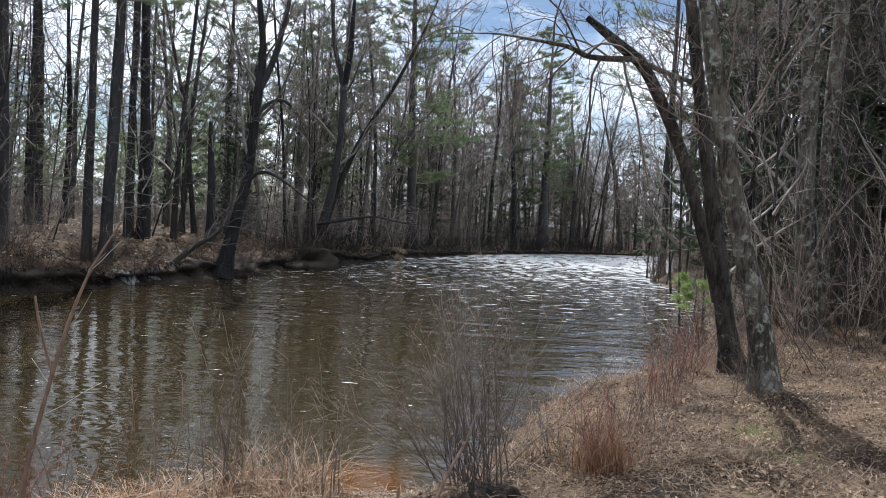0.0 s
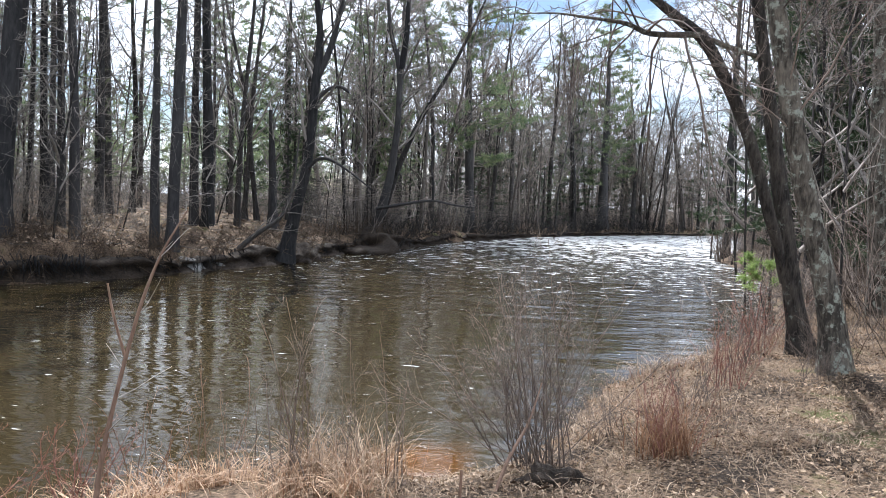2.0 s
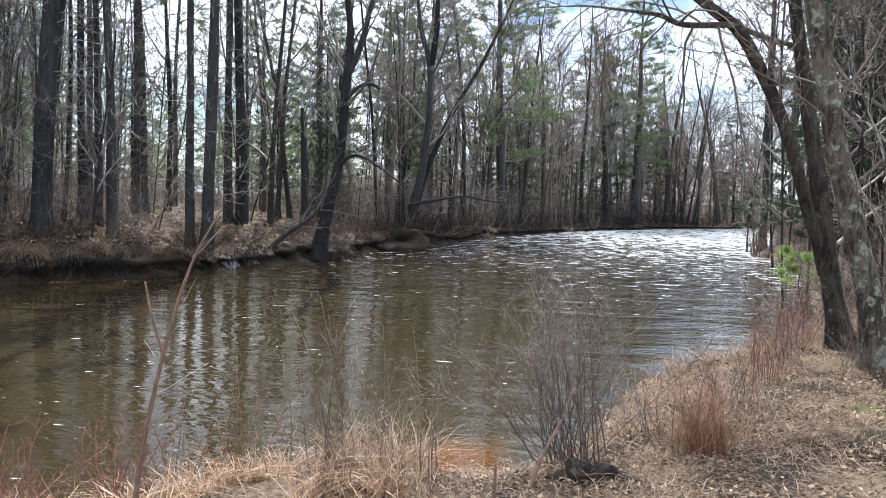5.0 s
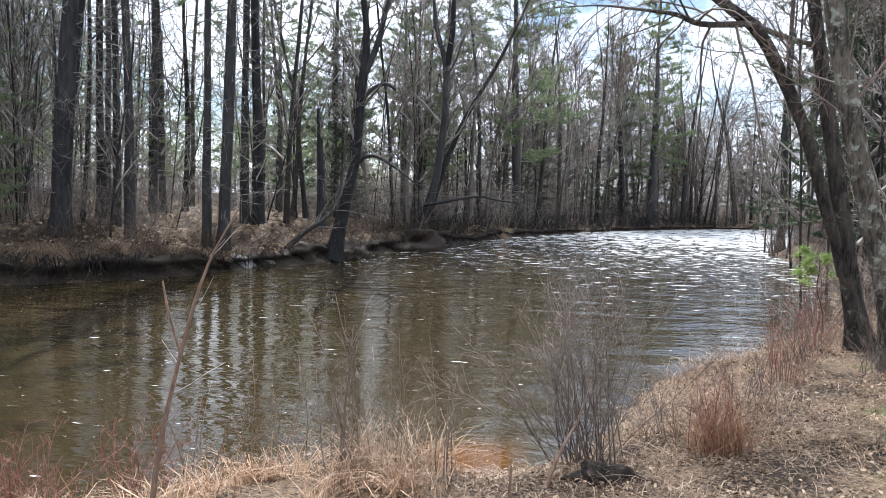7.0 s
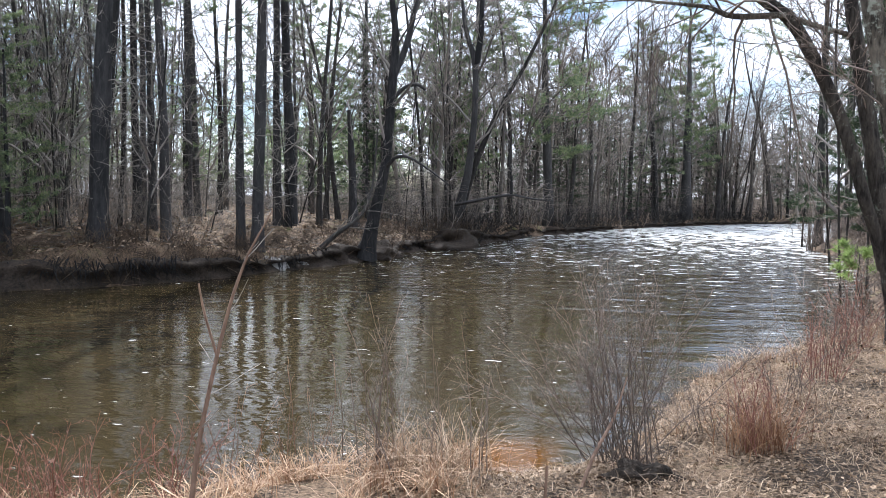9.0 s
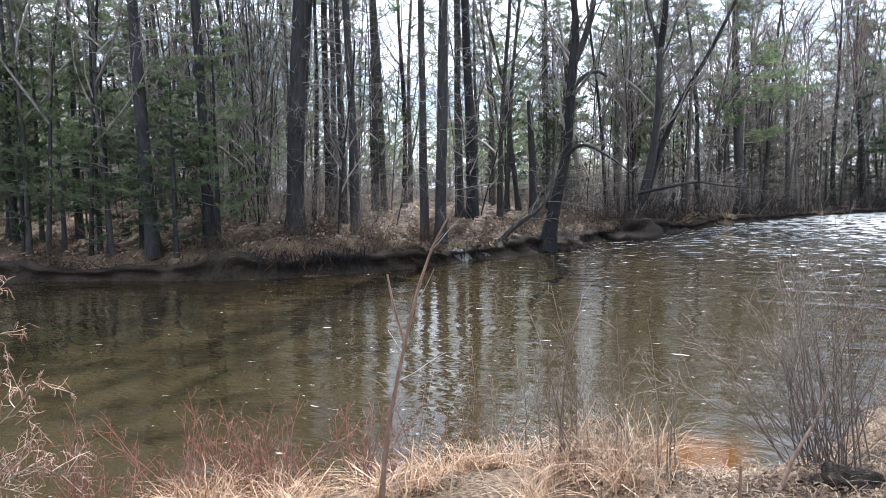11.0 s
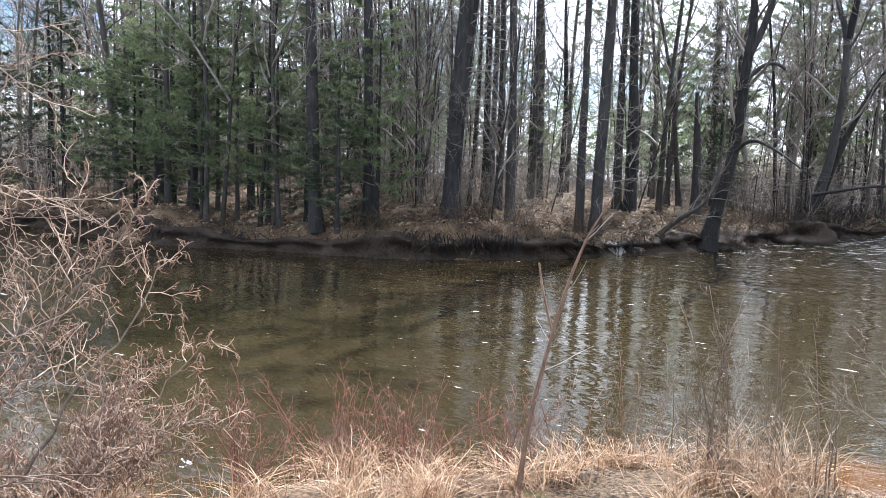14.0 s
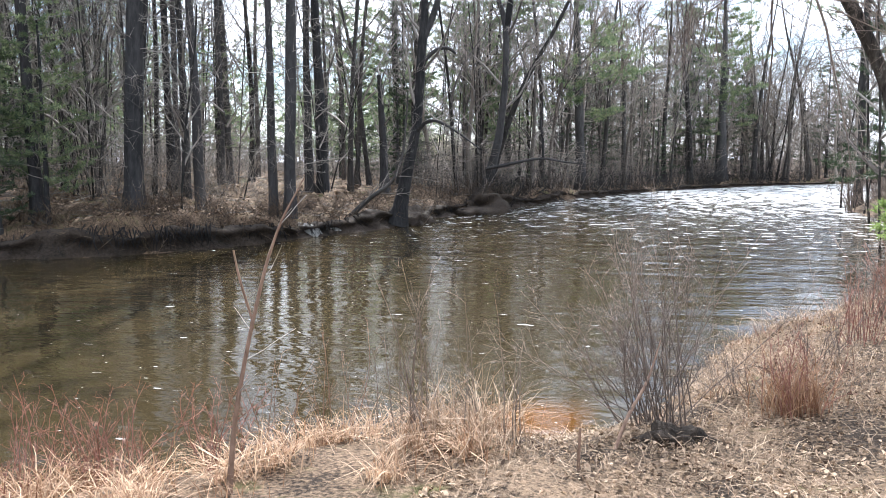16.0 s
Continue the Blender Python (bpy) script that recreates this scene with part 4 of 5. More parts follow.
    A = [foot.reshape(-1, 3), fork.reshape(-1, 3)]
    B = [tip.reshape(-1, 3), (fork + (rng.normal(0, 0.30, (n, 26, 3)) * np.array([1, 1, 0.35]) + np.array([0, 0, 0.06])) * tops).reshape(-1, 3)]
    R = [np.full(n * 6, 0.015), np.full(n * 26, 0.011)]
    tagged(new("far_thicket", mesh_of("far_thicket", [cones(np.concatenate(A), np.concatenate(B), np.concatenate(R))], TWIG_FAR)), "grey-brown thicket filling the woods beyond", "woods", kind="stuff")
    pts, ways = [], []
    for i in range(130):
        x, y = behind_far_bank(rng, 18, 60, 2.0, 22.5) if i % 3 else (rng.uniform(14, 60), rng.uniform(5, 45))
        z, top = height(x, y), rng.uniform(4, 13)
        for j in range(120):
            s = rng.uniform(0, 1)
            a, r = rng.uniform(0, 6.28), 3.0 * (1 - 0.8 * s) * rng.uniform(0.2, 1) ** 0.5
            pts.append((x + r * np.cos(a), y + r * np.sin(a), z + 1.5 + s * (top - 1.5)))
            ways.append((np.cos(a), np.sin(a), 0.1))
    tagged(new("far_pines", mesh_of("far_pines", [needles(rng, np.array(pts), np.array(ways), 9, 0.55, 0.035)], NEEDLES, False)), "green pine foliage in the woods beyond", "woods", kind="stuff")


far_woods()


def brush(name, label, places, stems, tall, spread, material, seed, thick=0.006):
    """Low bare undergrowth too dense to count."""
    rng = np.random.default_rng(seed)
    out = {}
    for x, y in places:
        z = height(x, y)
        for i in range(stems):
            d = unit(np.array([rng.normal(0, spread), rng.normal(0, spread), 1.0]))
            q = limb(rng, (x + rng.normal(0, 0.25), y + rng.normal(0, 0.25), z - 0.03), d, tall * rng.uniform(0.4, 1.1), 4, 0.16, 0.02)
            out.setdefault((4, 3), []).append((q, np.linspace(thick, thick * 0.4, 4)))
            for j in range(6):
                p, w = point_on(q, rng.uniform(0.2, 0.95))
                t = limb(rng, p, w + rng.normal(0, 0.6, 3), tall * rng.uniform(0.15, 0.4), 2, 0.2, 0.0)
                out.setdefault((2, 1), []).append((t, np.array([0.7, 0.3]) * thick))
    tagged(new(name, mesh_of(name, wood(out), material)), label, "undergrowth", kind="stuff")


for i, (x, y) in enumerate(scatter(np.random.default_rng(77), 12, lambda g: behind_far_bank(g, 5, 20, 7, 13.5))):
    if i % 3:
        bare(x, y, 0.07 + 0.01 * (i % 4), (0.03 * math.sin(i), 0.03 * math.cos(2 * i)), 0.85 + 0.05 * (i % 4))
    else:
        pine(x, y, 0.11 + 0.01 * (i % 4))
rng = np.random.default_rng(8)
brush("far_brush", "tangled brown brush along the far bank", scatter(rng, 330, lambda g: behind_far_bank(g, 1.5, 15)), 5, 2.0, 0.5, TWIG_FAR, 9, 0.006)
brush("edge_brush", "brown brush hanging over the cut bank", [behind_far_bank(rng, 0.1, 1.3, 2.5, 21.9) for _ in range(230)], 6, 0.8, 0.9, DEAD_FERN, 11, 0.007)
brush("side_brush", "dense reddish brush under the near-side trees", scatter(rng, 150, lambda g: (g.uniform(3.6, 15), g.uniform(8.5, 34))), 7, 1.4, 0.5, DEAD_FERN, 10, 0.006)
brush("tall_brush", "tall thin sunlit brush between the near-side trees", scatter(np.random.default_rng(18), 70, lambda g: (g.uniform(3.9, 10), g.uniform(9.5, 22))), 5, 3.2, 0.3, TWIG_BROWN, 14, 0.006)


brush("bend_brush", "dark bare brush drooping over the water round the bend", [behind_far_bank(rng, -0.3, 1.0, 15.5, 22.4) for _ in range(140)], 6, 1.7, 0.8, GREY_BARK, 15, 0.011)


def beside_near_bank(rng, lo, hi, s0, s1):
    s = rng.uniform(s0, s1)
    i = int(s)
    (ax, ay), (bx, by) = NEAR_BANK[i], NEAR_BANK[i + 1]
    n = unit(np.array([-(by - ay), bx - ax]))
    d = rng.uniform(lo, hi)
    return ax + (s - i) * (bx - ax) + n[0] * d, ay + (s - i) * (by - ay) + n[1] * d


brush("shore_brush", "brown brush drooping from the shore", [beside_near_bank(rng, 0.0, 1.5, 2.0, 8.6) for _ in range(150)], 7, 1.3, 0.8, TWIG_BROWN, 12, 0.007)


# ---- the near bank ----
def blades(rng, x, y, z, tall, lean, width):
    """Dry grass: arching blades, one to each place."""
    n = len(x)
    a = rng.uniform(0, 6.28, n)
    out = np.stack([np.cos(a), np.sin(a), np.zeros(n)], 1)
    ln = tall * rng.uniform(0.45, 1.2, n)
    bend = lean * rng.uniform(0.3, 1.5, n)
    s = np.linspace(0, 1, 5)
    flat = (bend * ln)[:, None] * s ** 1.8
    up = ln[:, None] * (s - 0.45 * np.minimum(bend, 1.6)[:, None] * s ** 2.4)
    P = np.stack([x[:, None] + flat * out[:, :1], y[:, None] + flat * out[:, 1:2], z[:, None] + up], -1)
    P[:, 1:-1] += rng.normal(0, 0.008, (n, 3, 3))
    W = (width * rng.uniform(0.5, 1.3, n))[:, None] * np.array([0.9, 1.0, 0.8, 0.5, 0.1])
    face = a + rng.normal(1.57, 0.6, n)
    return ribbons(P, W, np.stack([np.cos(face), np.sin(face), np.zeros(n)], 1))


def grass(name, label, clumps, per, tall, lean, width, material, seed, wide=0.13):
    rng = np.random.default_rng(seed)
    c = np.repeat(np.array(clumps), per, axis=0)
    x, y = c[:, 0] + rng.normal(0, wide, len(c)), c[:, 1] + rng.normal(0, wide, len(c))
    keep = ~in_river(x, y)
    x, y = x[keep], y[keep]
    tagged(new(name, mesh_of(name, [blades(rng, x, y, land(x, y) - 0.01, tall, lean, width)], material)), label, "grass", kind="stuff")


def near_strip(rng, n, x0, x1, lo, hi):
    """Places on the near bank between lo and hi metres from the water."""
    got = []
    while len(got) < n:
        x, y = rng.uniform(x0, x1), rng.uniform(1.5, 14)
        d = to_line(np.array([x]), np.array([y]), NEAR_BANK)[0]
        if lo < d < hi and not in_river(np.array([x]), np.array([y]))[0]:
            got.append((x, y))
    return got


rng = np.random.default_rng(31)
grass("straw_grass", "matted blond dry grass at the water's edge", near_strip(rng, 34, -4.6, -0.7, 0.3, 1.9), 95, 0.31, 1.2, 0.0034, STRAW, 32, 0.06)
grass("bank_grass", "dry tan grass tufts along the river bank", near_strip(rng, 46, 0.2, 5.5, 0.05, 1.4), 30, 0.24, 1.2, 0.0030, TAN, 33)
grass("short_grass", "thin flattened dry grass on the leaf litter", near_strip(rng, 620, -0.8, 6.5, 0.15, 5), 30, 0.13, 1.5, 0.0026, TAN, 34, 0.22)
grass("russet_tuft", "tangled russet grass clump", [(1.18, 5.5), (1.26, 5.55), (1.12, 5.6), (1.1, 5.7), (1.28, 5.7), (1.2, 5.7)], 45, 0.5, 0.7, 0.0028, RUSSET, 35, 0.09)
grass("clump_grass", "tall tangled russet and straw clump by the sandy shallows", [(-0.75, 4.7), (-0.85, 4.8), (-1.0, 4.85), (-1.15, 4.8), (-0.7, 4.55), (-0.95, 4.6)], 60, 0.5, 1.0, 0.003, TAN, 95, 0.10)
grass("lip_grass", "tangled straw along the lip of the bank", near_strip(rng, 26, 0.7, 4.2, 0.05, 0.7), 40, 0.34, 1.4, 0.003, TAN, 38, 0.12)
grass("rust_strip", "russet dead grass along the lip of the bank", near_strip(rng, 18, 0.7, 4.6, 0.1, 1.3), 26, 0.28, 1.0, 0.003, RUSSET, 39, 0.15)
def bank_fringe():
    """Dead grass and roots hanging over the lip of the far bank."""
    rng = np.random.default_rng(37)
    xy = np.array([behind_far_bank(rng, 0.0, 0.45, 2.5, 21.9) for _ in range(2600)])
    z = 0.40 * bank_rise(xy[:, 0], xy[:, 1]) + 0.08 * rng.normal(0, 1, len(xy))
    tagged(new("bank_fringe", mesh_of("bank_fringe", [blades(rng, xy[:, 0], xy[:, 1], z, 0.26, 1.6, 0.006)], DEAD_FERN)), "dead grass hanging over the far bank", "grass", kind="stuff")


bank_fringe()
grass("russet_strip", "russet dead stalks by the water", near_strip(rng, 46, -4.6, -0.6, 0.2, 1.6), 30, 0.32, 0.8, 0.0032, RUSSET, 36)


def fallen_leaves():
    rng = np.random.default_rng(40)
    n = 85000
    x, y = rng.uniform(-1.0, 6.5, n), 2.8 + 8.5 * rng.uniform(0, 1, n) ** 1.3
    drifts = np.array([noise.noise(Vector((a * 1.5, b * 1.5, 3.0))) + 0.6 * noise.noise(Vector((a * 4, b * 4, 9.0))) for a, b in zip(x, y)])
    keep = ~in_river(x, y) & (rng.uniform(0, 1, n) < np.clip(0.62 + 1.4 * drifts, 0.08, 1))
    x, y = x[keep], y[keep]
    n = len(x)
    z = land(x, y) + rng.uniform(0.004, 0.03, n)
    a, s = rng.uniform(0, 6.28, n), 0.005 + 0.020 * rng.uniform(0, 1, n) ** 3
    u = np.stack([np.cos(a), np.sin(a), rng.normal(0, 0.4, n)], 1) * s[:, None]
    v = np.stack([-np.sin(a), np.cos(a), rng.normal(0, 0.4, n)], 1) * (rng.uniform(0.25, 0.75, n) * s)[:, None]
    up = np.array([0, 0, 1.0]) * (s * rng.uniform(0.0, 0.7, n))[:, None]
    c = np.stack([x, y, z], 1)
    V = np.stack([c - u, c - 0.3 * u + v + up, c + 0.5 * u + 0.8 * v + up, c + u, c + 0.4 * u - 0.8 * v + up, c - 0.4 * u - v + up], 1).reshape(-1, 3)
    i = np.arange(n)[:, None] * 6
    F = np.concatenate([i + np.array([[0, 1, 2, 3]]), i + np.array([[0, 3, 4, 5]])])
    tagged(new("fallen_leaves", mesh_of("fallen_leaves", [(V, F)], LEAF, False)), "curled brown fallen leaves on the near bank", "leaves", kind="stuff")


fallen_leaves()


def far_litter():
    """Leaves and broken twigs strewn over the far bank."""
    rng = np.random.default_rng(41)
    xy = np.array([behind_far_bank(rng, 0.3, 15, 3.0, 19.0) for _ in range(15000)])
    x, y = xy[:, 0], xy[:, 1]
    n = len(x)
    c = np.stack([x, y, land(x, y) + rng.uniform(0.01, 0.05, n)], 1)
    a, s = rng.uniform(0, 6.28, n), rng.uniform(0.03, 0.08, n)
    u = np.stack([np.cos(a), np.sin(a), rng.normal(0, 0.4, n)], 1) * s[:, None]
    v = np.stack([-np.sin(a), np.cos(a), rng.normal(0, 0.4, n)], 1) * (0.7 * s)[:, None]
    V = np.stack([c - u, c + v, c + u, c - v], 1).reshape(-1, 3)
    F = np.arange(n * 4).reshape(-1, 4)
    tagged(new("far_litter", mesh_of("far_litter", [(V, F)], LEAF, False)), "brown leaves strewn over the far bank", "leaves", kind="stuff")
    f = xy[:1500]
    d = rng.normal(0, 0.5, (1500, 3)) * np.array([1, 1, 0.25])
    z = land(f[:, 0], f[:, 1]) + 0.03
    p = np.concatenate([f, z[:, None]], 1)
    tagged(new("fallen_sticks", mesh_of("fallen_sticks", [cones(p, p + d, np.full(1500, 0.014))], TWIG)), "broken sticks strewn over the far bank", "sticks", kind="stuff")


far_litter()


def shrub(at, label, stems, tall, spread, lean, material, seed, twigs=8, thick=0.009, curve=0.08, name="shrub"):
    """A many-stemmed bare shrub: each stem rises from the foot and forks into fine twigs."""
    rng = np.random.default_rng(seed)
    x, y = at
    z = height(x, y)
    ob = thing(name, (x, y, z), label, "shrub")
    fine = {}
    for i in range(stems):
        a = rng.uniform(0, 6.28)
        t = abs(rng.normal(0, spread))
        d = np.array([np.cos(a) * t + lean[0], np.sin(a) * t + lean[1], 1.0])
        ln = tall * rng.uniform(0.55, 1.1)
        q = limb(rng, (rng.normal(0, 0.09), rng.normal(0, 0.09), -0.04), d, ln, 7, curve, 0.02)
        r = np.linspace(thick * rng.uniform(0.6, 1.2), thick * 0.25, 7)
        part("stem", mesh_of("stem", [tubes(q[None], r[None], 5)], material), ob)
        branch_out(rng, q, r, [(twigs, 0.22, 0.30, 44, 0.20, 0.02, 4, 3, thick * 0.30), (5, 0.15, 0.5, 44, 0.16, 0.0, 2, 1, thick * 0.2)], fine)
    part("twig_mass", mesh_of("twig_mass", wood(fine), material), ob, "fine bare twigs", "stuff")
    return ob


shrub((0.30, 5.46), "bare grey-brown many-stemmed shrub at the water's edge", 38, 1.42, 0.58, (-0.30, 0.05), TWIG_BROWN, 51, 12, 0.0055, 0.11)
shrub((0.38, 5.42), "bare upright brown shrub beside the water", 11, 1.52, 0.15, (-0.06, 0.0), TWIG_BROWN, 52, 10, 0.0066)
shrub((1.20, 5.62), "reddish brown twiggy clump on the bank", 24, 0.66, 0.20, (0.02, 0.0), TWIG_RED, 53, 5, 0.0042, 0.16)
shrub((0.92, 5.95), "reddish brown twiggy clump on the bank", 18, 0.55, 0.4, (-0.1, 0.0), TWIG_BROWN, 91, 6, 0.0036, 0.18)
for x, y, stems, tall, seed in ((-2.75, 4.0, 18, 0.72, 54), (-3.2, 3.8, 20, 0.78, 55), (-2.35, 4.35, 14, 0.66, 85), (-3.45, 3.3, 18, 0.72, 86), (-2.95, 4.2, 14, 0.7, 98)):
    shrub((x, y), "red-stemmed thin shrub in the dry grass", stems, tall, 0.55, (0, 0), TWIG_RED, seed, 7, 0.0055, 0.14)
shrub((-1.65, 4.9), "thin tan stalks in the dry grass", 10, 0.75, 0.35, (0, 0), STALK, 87, 4, 0.0042, 0.12)
shrub((-1.9, 4.4), "thin tan stalks in the dry grass", 7, 0.7, 0.5, (0, 0), STALK, 92, 3, 0.004, 0.12)
shrub((-1.2, 4.7), "dark thin upright stems in the dry grass", 13, 1.05, 0.2, (0, 0), TWIG_BROWN, 56, 4, 0.0055)
shrub((-0.75, 4.75), "dark thin upright stems in the dry grass", 9, 0.95, 0.15, (0, 0), TWIG_BROWN, 57, 4, 0.0052)
shrub((2.2, 7.8), "reddish bare shrub on the bank by the maple", 22, 0.75, 0.35, (0, 0), TWIG_RED, 58, 6, 0.005)
shrub((1.75, 7.0), "tangled bare bramble on the lip of the bank", 22, 0.6, 0.6, (0, 0), TWIG_BROWN, 93, 6, 0.0042, 0.2)
shrub((2.6, 8.6), "tangled bare bramble on the lip of the bank", 22, 0.7, 0.6, (0, 0), TWIG_BROWN, 94, 6, 0.0045, 0.2)
shrub((3.1, 8.0), "tangled bare bramble round the foot of the maple", 20, 0.5, 0.7, (0, 0), TWIG_BROWN, 96, 6, 0.004, 0.2)
shrub((3.45, 9.0), "tangled bare bramble round the foot of the maple", 26, 0.7, 0.6, (-0.1, 0), TWIG_BROWN, 97, 6, 0.0042, 0.2)
shrub((3.0, 9.6), "reddish bare shrub on the bank by the maple", 22, 0.9, 0.35, (0, 0), TWIG_RED, 59, 6, 0.006)


def catkin_bush(at, label, stems, seed, thick=0.011):
    """A sprawling bush: stems along given lines, crooked side twigs, and curled dry catkins that hang from the twigs."""
    rng = np.random.default_rng(seed)
    x, y = at
    base = np.array([x, y, height(x, y)])
    ob = thing("pale_bush", tuple(base), label, "shrub")
    fine = {}
    for path in stems:
        P, R = stem(np.array(path, float) - base, np.linspace(thick * rng.uniform(0.7, 1.15), thick * 0.22, len(path)), 6, 0.0, 4)
        P[1:] += rng.normal(0, 0.012, P[1:].shape)
        part("stem", mesh_of("stem", [tubes(P[None], R[None], 6)], TWIG_BROWN), ob)
        branch_out(rng, P, R, [(13, 0.22, 0.30, 55, 0.24, 0.03, 6, 4, 0.0030), (5, 0.15, 0.45, 55, 0.30, 0.0, 5, 3, 0.0021), (3, 0.2, 0.40, 55, 0.3, 0.02, 3, 3, 0.0015)], fine)
    hung = {}
    for q in np.concatenate([q for q, _ in fine[(3, 3)]]):
        if rng.uniform() < 0.55:
            d = np.array([rng.normal(0, 0.5), rng.normal(0, 0.5), -0.5])
            c = limb(rng, q[-1], d, rng.uniform(0.035, 0.08), 4, 0.45, -0.25)
            hung.setdefault((4, 4), []).append((c, np.array([0.0018, 0.0036, 0.0034, 0.0012])))
    part("twig_mass", mesh_of("twig_mass", wood(fine), TWIG_PALE), ob, "crooked pale twigs", "stuff")
    part("catkin_mass", mesh_of("catkin_mass", wood(hung), STALK), ob, "curled dry catkins", "stuff")
    return ob


# the pale sprawling bush at the river's edge and the branches that reach in over the water beyond it
def fan(seed, count, foot, way, spread, length, sag):
    """Arching lines that fan out from a foot."""
    rng = np.random.default_rng(seed)
    made = []
    for _ in range(count):
        a, ln = np.array(way) + rng.normal(0, spread, 3) * np.array([1, 1, 0.6]), length * rng.uniform(0.65, 1.15)
        s = np.linspace(0, 1, 5)[:, None]
        made.append(np.array(foot) + rng.normal(0, 0.12, 3) * np.array([1, 1, 0]) + unit(a) * ln * s + np.array([0, 0, -sag * ln]) * s ** 2.2)
    return made


catkin_bush((-4.2, 1.95), "tall pale bare bush with a leaning leader and curled catkins", [
    [(-4.22, 1.95, 0.36), (-4.22, 2.3, 0.83), (-4.24, 2.51, 1.16), (-4.25, 2.71, 1.59), (-4.31, 2.76, 2.0)],
    [(-4.24, 2.51, 1.16), (-4.17, 2.71, 1.44), (-4.08, 2.89, 1.67), (-4.05, 3.04, 1.95)],
    [(-4.0, 1.85, 0.34), (-4.19, 2.1, 0.8), (-4.31, 2.43, 1.2), (-4.40, 2.50, 1.5)],
    [(-3.9, 2.1, 0.34), (-3.88, 2.37, 0.83), (-3.91, 2.84, 1.19), (-3.95, 3.05, 1.55)]], 62, 0.014)
catkin_bush((-3.7, 2.25), "pale sprawling bare bush with curled dry catkins", [
    [(-3.5, 2.2, 0.33), (-3.50, 2.27, 0.55), (-3.56, 2.38, 0.83), (-3.63, 2.49, 1.10)],
    [(-3.68, 2.25, 0.33), (-3.68, 2.58, 0.64), (-3.68, 2.86, 0.89), (-3.59, 3.13, 1.12)],
    [(-3.66, 2.28, 0.33), (-3.58, 2.62, 0.62), (-3.47, 2.88, 0.72), (-3.3, 3.11, 0.64)]] + fan(66, 10, (-3.8, 2.3, 0.33), (0.25, 0.42, 0.75), 0.40, 0.95, 0.25), 67)
catkin_bush((-4.25, 1.5), "pale low bush with level branches over the shore", [
    [(-4.4, 1.0, 0.38), (-4.23, 1.39, 0.80), (-4.08, 1.74, 0.84), (-4.01, 2.18, 0.91), (-3.91, 2.49, 0.99)],
    [(-4.6, 1.1, 0.38), (-4.48, 1.49, 1.05), (-4.35, 1.87, 1.16), (-4.24, 2.25, 1.06), (-4.05, 2.59, 1.08)],
    [(-3.9, 0.9, 0.40), (-3.67, 1.3, 0.70), (-3.52, 1.64, 0.73), (-3.42, 2.02, 0.69), (-3.29, 2.37, 0.60)]] + fan(68, 9, (-4.25, 1.6, 0.36), (0.22, 0.5, 0.5), 0.35, 1.0, 0.25), 69)
own_tree("overhanging_tree", "pale bare tree reaching branches over the water", "tree", (-8.2, 1.0, 0.4), [
    ("trunk", [(-8.3, 0.6, 0.3), (-8.2, 0.9, 1.6), (-8.0, 1.2, 3.0), (-7.8, 1.5, 5.0), (-7.7, 1.6, 7.0)], (0.12, 0.11, 0.09, 0.07, 0.03), SHOOTS),
    ("high_limb", [(-8.0, 1.2, 2.6), (-6.9, 2.2, 2.85), (-6.29, 3.07, 3.01), (-6.16, 3.32, 2.77), (-6.04, 3.53, 2.57)], (0.012, 0.009, 0.007, 0.005, 0.003), REACH),
    ("middle_limb", [(-8.1, 1.1, 1.8), (-7.0, 2.0, 2.2), (-6.49, 2.63, 2.10), (-6.25, 3.16, 1.93), (-6.03, 3.56, 1.71)], (0.011, 0.009, 0.007, 0.005, 0.003), REACH),
    ("low_limb", [(-8.2, 0.9, 1.3), (-7.2, 1.9, 1.6), (-6.49, 2.61, 1.59), (-6.34, 2.97, 1.54), (-6.15, 3.33, 1.65)], (0.011, 0.009, 0.007, 0.005, 0.003), REACH)], TWIG_PALE, None, 63, "", TWIG_PALE)

# the snapped sapling that stands alone in the grass
own_tree("snapped_sapling", "bare brown snapped sapling with a forked stub", "sapling", (-1.93, 3.73, 0.4), [
    ("trunk", [(-1.93, 3.73, 0.36), (-1.89, 3.75, 0.79), (-1.81, 3.79, 1.21), (-1.73, 3.83, 1.56), (-1.65, 3.86, 1.79), (-1.54, 3.91, 2.00)], (0.0105, 0.010, 0.009, 0.008, 0.006, 0.003), [(7, 0.15, 0.16, 50, 0.2, 0.0, 4, 3, 0.0025)]),
    ("stub", [(-1.80, 3.80, 1.28), (-1.85, 3.77, 1.50), (-1.87, 3.76, 1.64)], (0.007, 0.0065, 0.005), None)], STALK, None, 64)
own_tree("upright_stick", "short dark stick upright in the bank", "stick", (-0.17, 4.3, 0.4), [
    ("stick", [(-0.17, 4.30, 0.36), (-0.165, 4.30, 0.5), (-0.16, 4.30, 0.64)], (0.010, 0.009, 0.007), None)], STALK, None, 65)


def lump(name, at, size, material, label, category, seed, rough=0.25):
    """A rounded, uneven stone or mound."""
    rng = np.random.default_rng(seed)
    bm = bmesh.new()
    bmesh.ops.create_icosphere(bm, subdivisions=4, radius=1)
    off = Vector(rng.uniform(-50, 50, 3))
    for v in bm.verts:
        k = 1 + rough * noise.noise(v.co * 1.6 + off) + 0.4 * rough * noise.noise(v.co * 4.5 + off)
        v.co = Vector((v.co.x * size[0], v.co.y * size[1], v.co.z * size[2])) * k
    me = bpy.data.meshes.new(name)
    bm.to_mesh(me)
    bm.free()
    for p in me.polygons:
        p.use_smooth = True
    me.materials.append(material)
    ob = new(name, me)
    ob.location = at
    return tagged(ob, label, category)


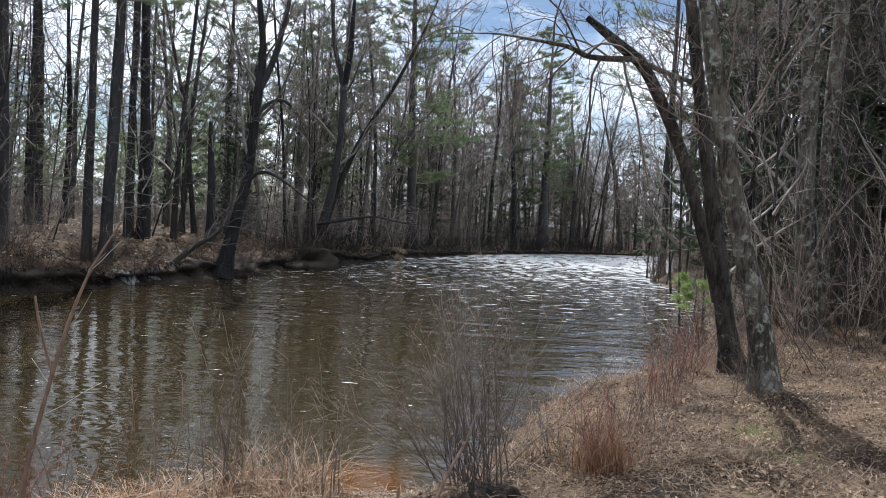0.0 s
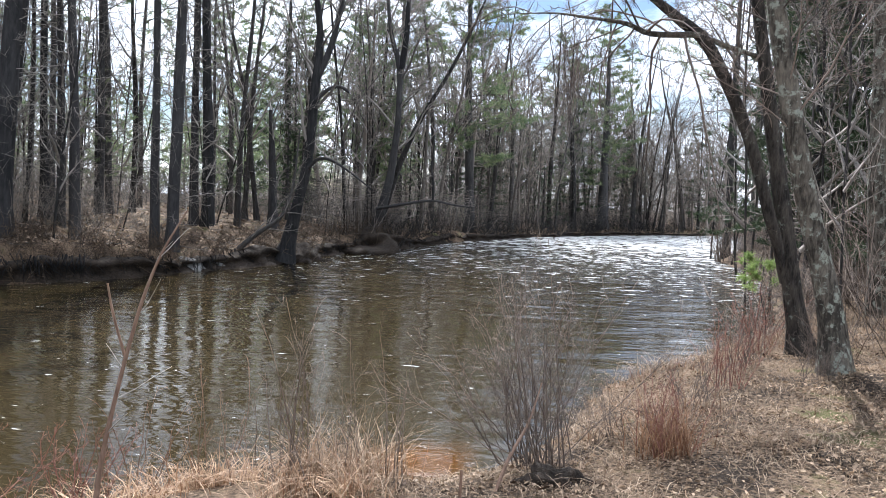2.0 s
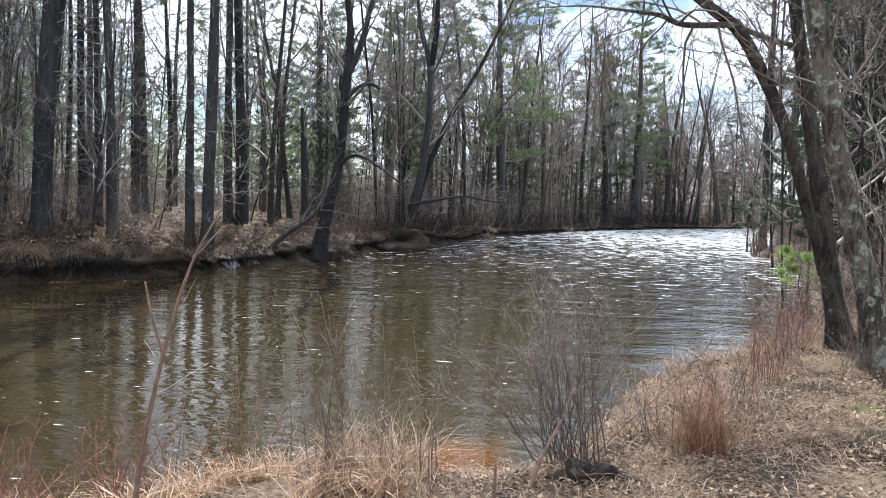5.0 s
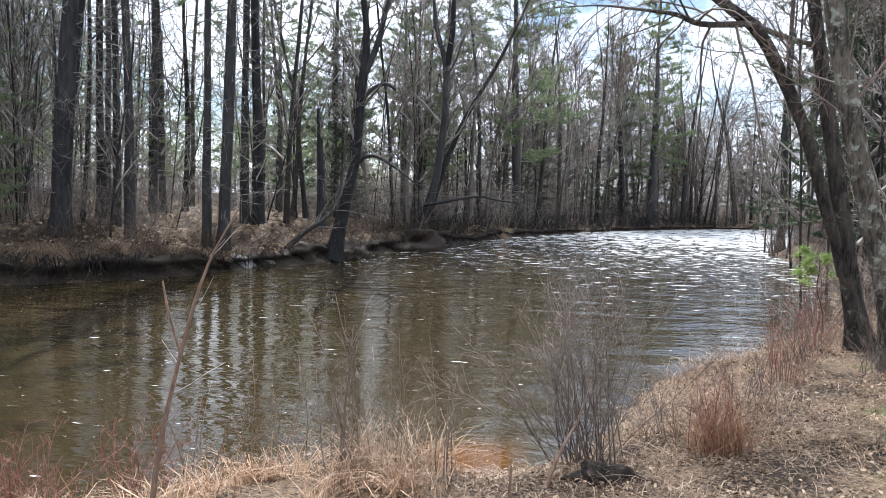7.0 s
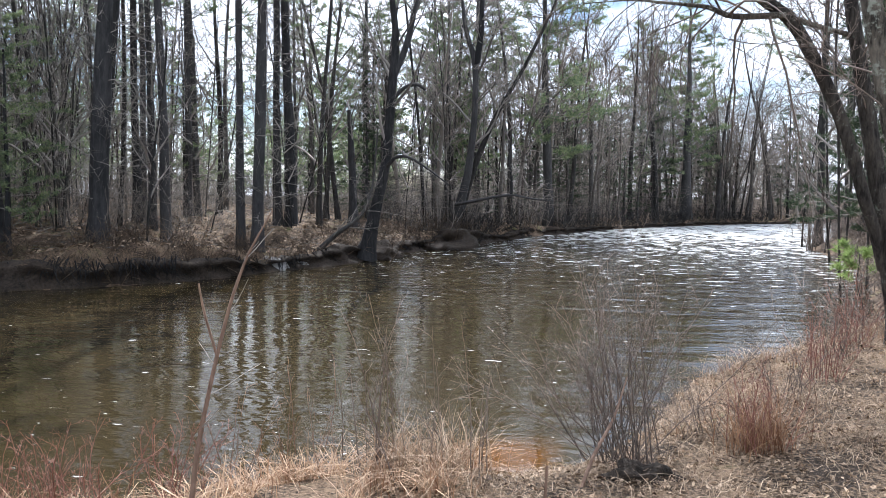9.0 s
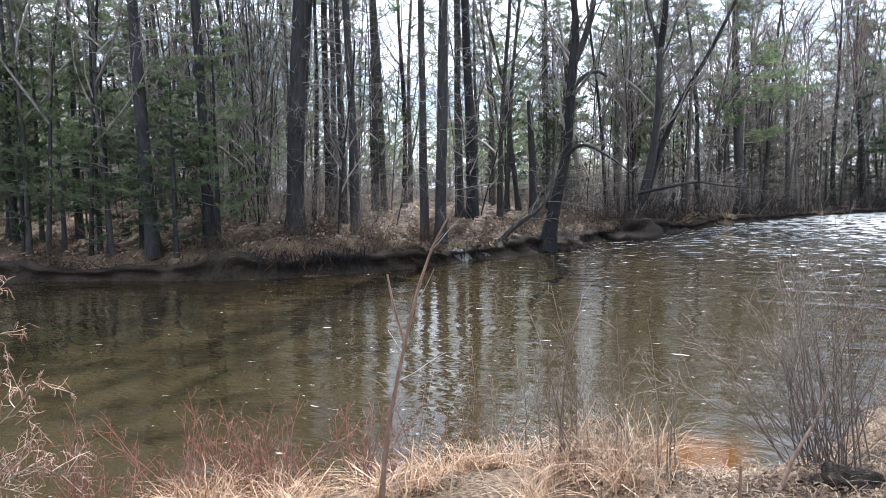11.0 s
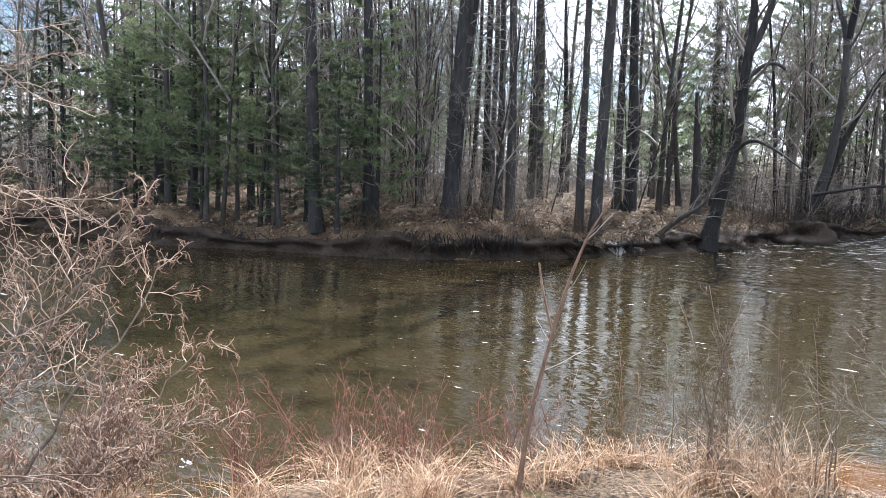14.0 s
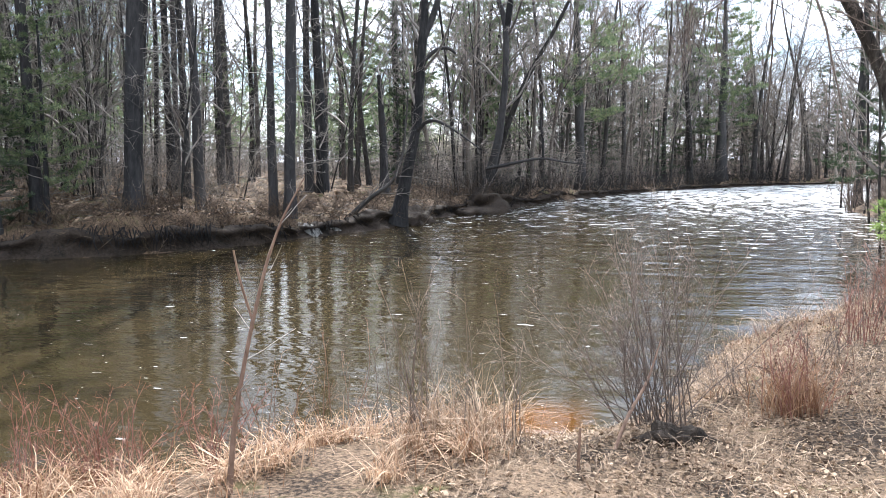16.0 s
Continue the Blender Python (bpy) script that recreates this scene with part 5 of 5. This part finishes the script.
lump("bank_rock", (-8.1, 20.6, 0.05), (0.45, 0.3, 0.28), ROCK, "pale grey rock at the foot of the bank", "rock", 71)
lump("bank_rock", (-8.7, 19.6, 0.03), (0.3, 0.25, 0.2), ROCK, "pale grey rock at the foot of the bank", "rock", 72)
lump("bank_rock", (-7.7, 21.4, 0.03), (0.35, 0.25, 0.2), ROCK, "pale grey rock at the foot of the bank", "rock", 73)
lump("earth_mound", (-5.3, 31.6, 0.0), (1.2, 2.6, 0.75), MUD, "dark earth mound jutting into the river", "mound", 74, 0.6)
lump("earth_mound", (-6.4, 25.2, 0.0), (0.75, 1.4, 0.5), MUD, "dark root-bound earth at the leaning tree", "mound", 75, 0.6)


# a green pine sprig and a clump of drowned stems at the shore
pine(3.8, 11.7, 0.011, (-0.12, -0.05), 1.0, SPRIG, "small bright green pine sapling at the shore", 1.3)
shrub((8.5, 32.2), "thin drowned stems at the river bend", 14, 1.9, 0.12, (0, 0), TWIG_BROWN, 81, 5, 0.022, 0.08, "drowned_shrub")

brush("mound_brush", "dark brush growing from the earth mounds", [(-5.3 + 0.5 * math.sin(k * 2.4), 31.6 + 1.6 * math.sin(k * 1.1)) for k in range(16)] + [(-6.5 + 0.4 * math.sin(k * 2.4), 25.2 + 0.9 * math.sin(k)) for k in range(10)], 6, 1.1, 0.6, DEAD_FERN, 82, 0.008)
lump("sand_bar", (-0.45, 5.5, 0.03), (0.55, 0.24, 0.06), SAND, "pale dried sand at the water's edge", "sand", 76, 0.4)
lump("earth_clod", (0.38, 4.95, 0.36), (0.2, 0.14, 0.1), MUD, "dark wet clod of earth and debris under the shrub", "earth", 77, 0.7)
own_tree("fallen_branch", "pale curved broken branch leaning by the shrub", "branch", (0.05, 4.75, 0.4), [
    ("branch", [(0.02, 4.7, 0.36), (0.1, 4.85, 0.55), (0.22, 5.0, 0.72), (0.3, 5.15, 0.95)], (0.012, 0.011, 0.008, 0.004), [(4, 0.3, 0.3, 45, 0.2, 0.0, 4, 3, 0.003)])], STALK, None, 83)
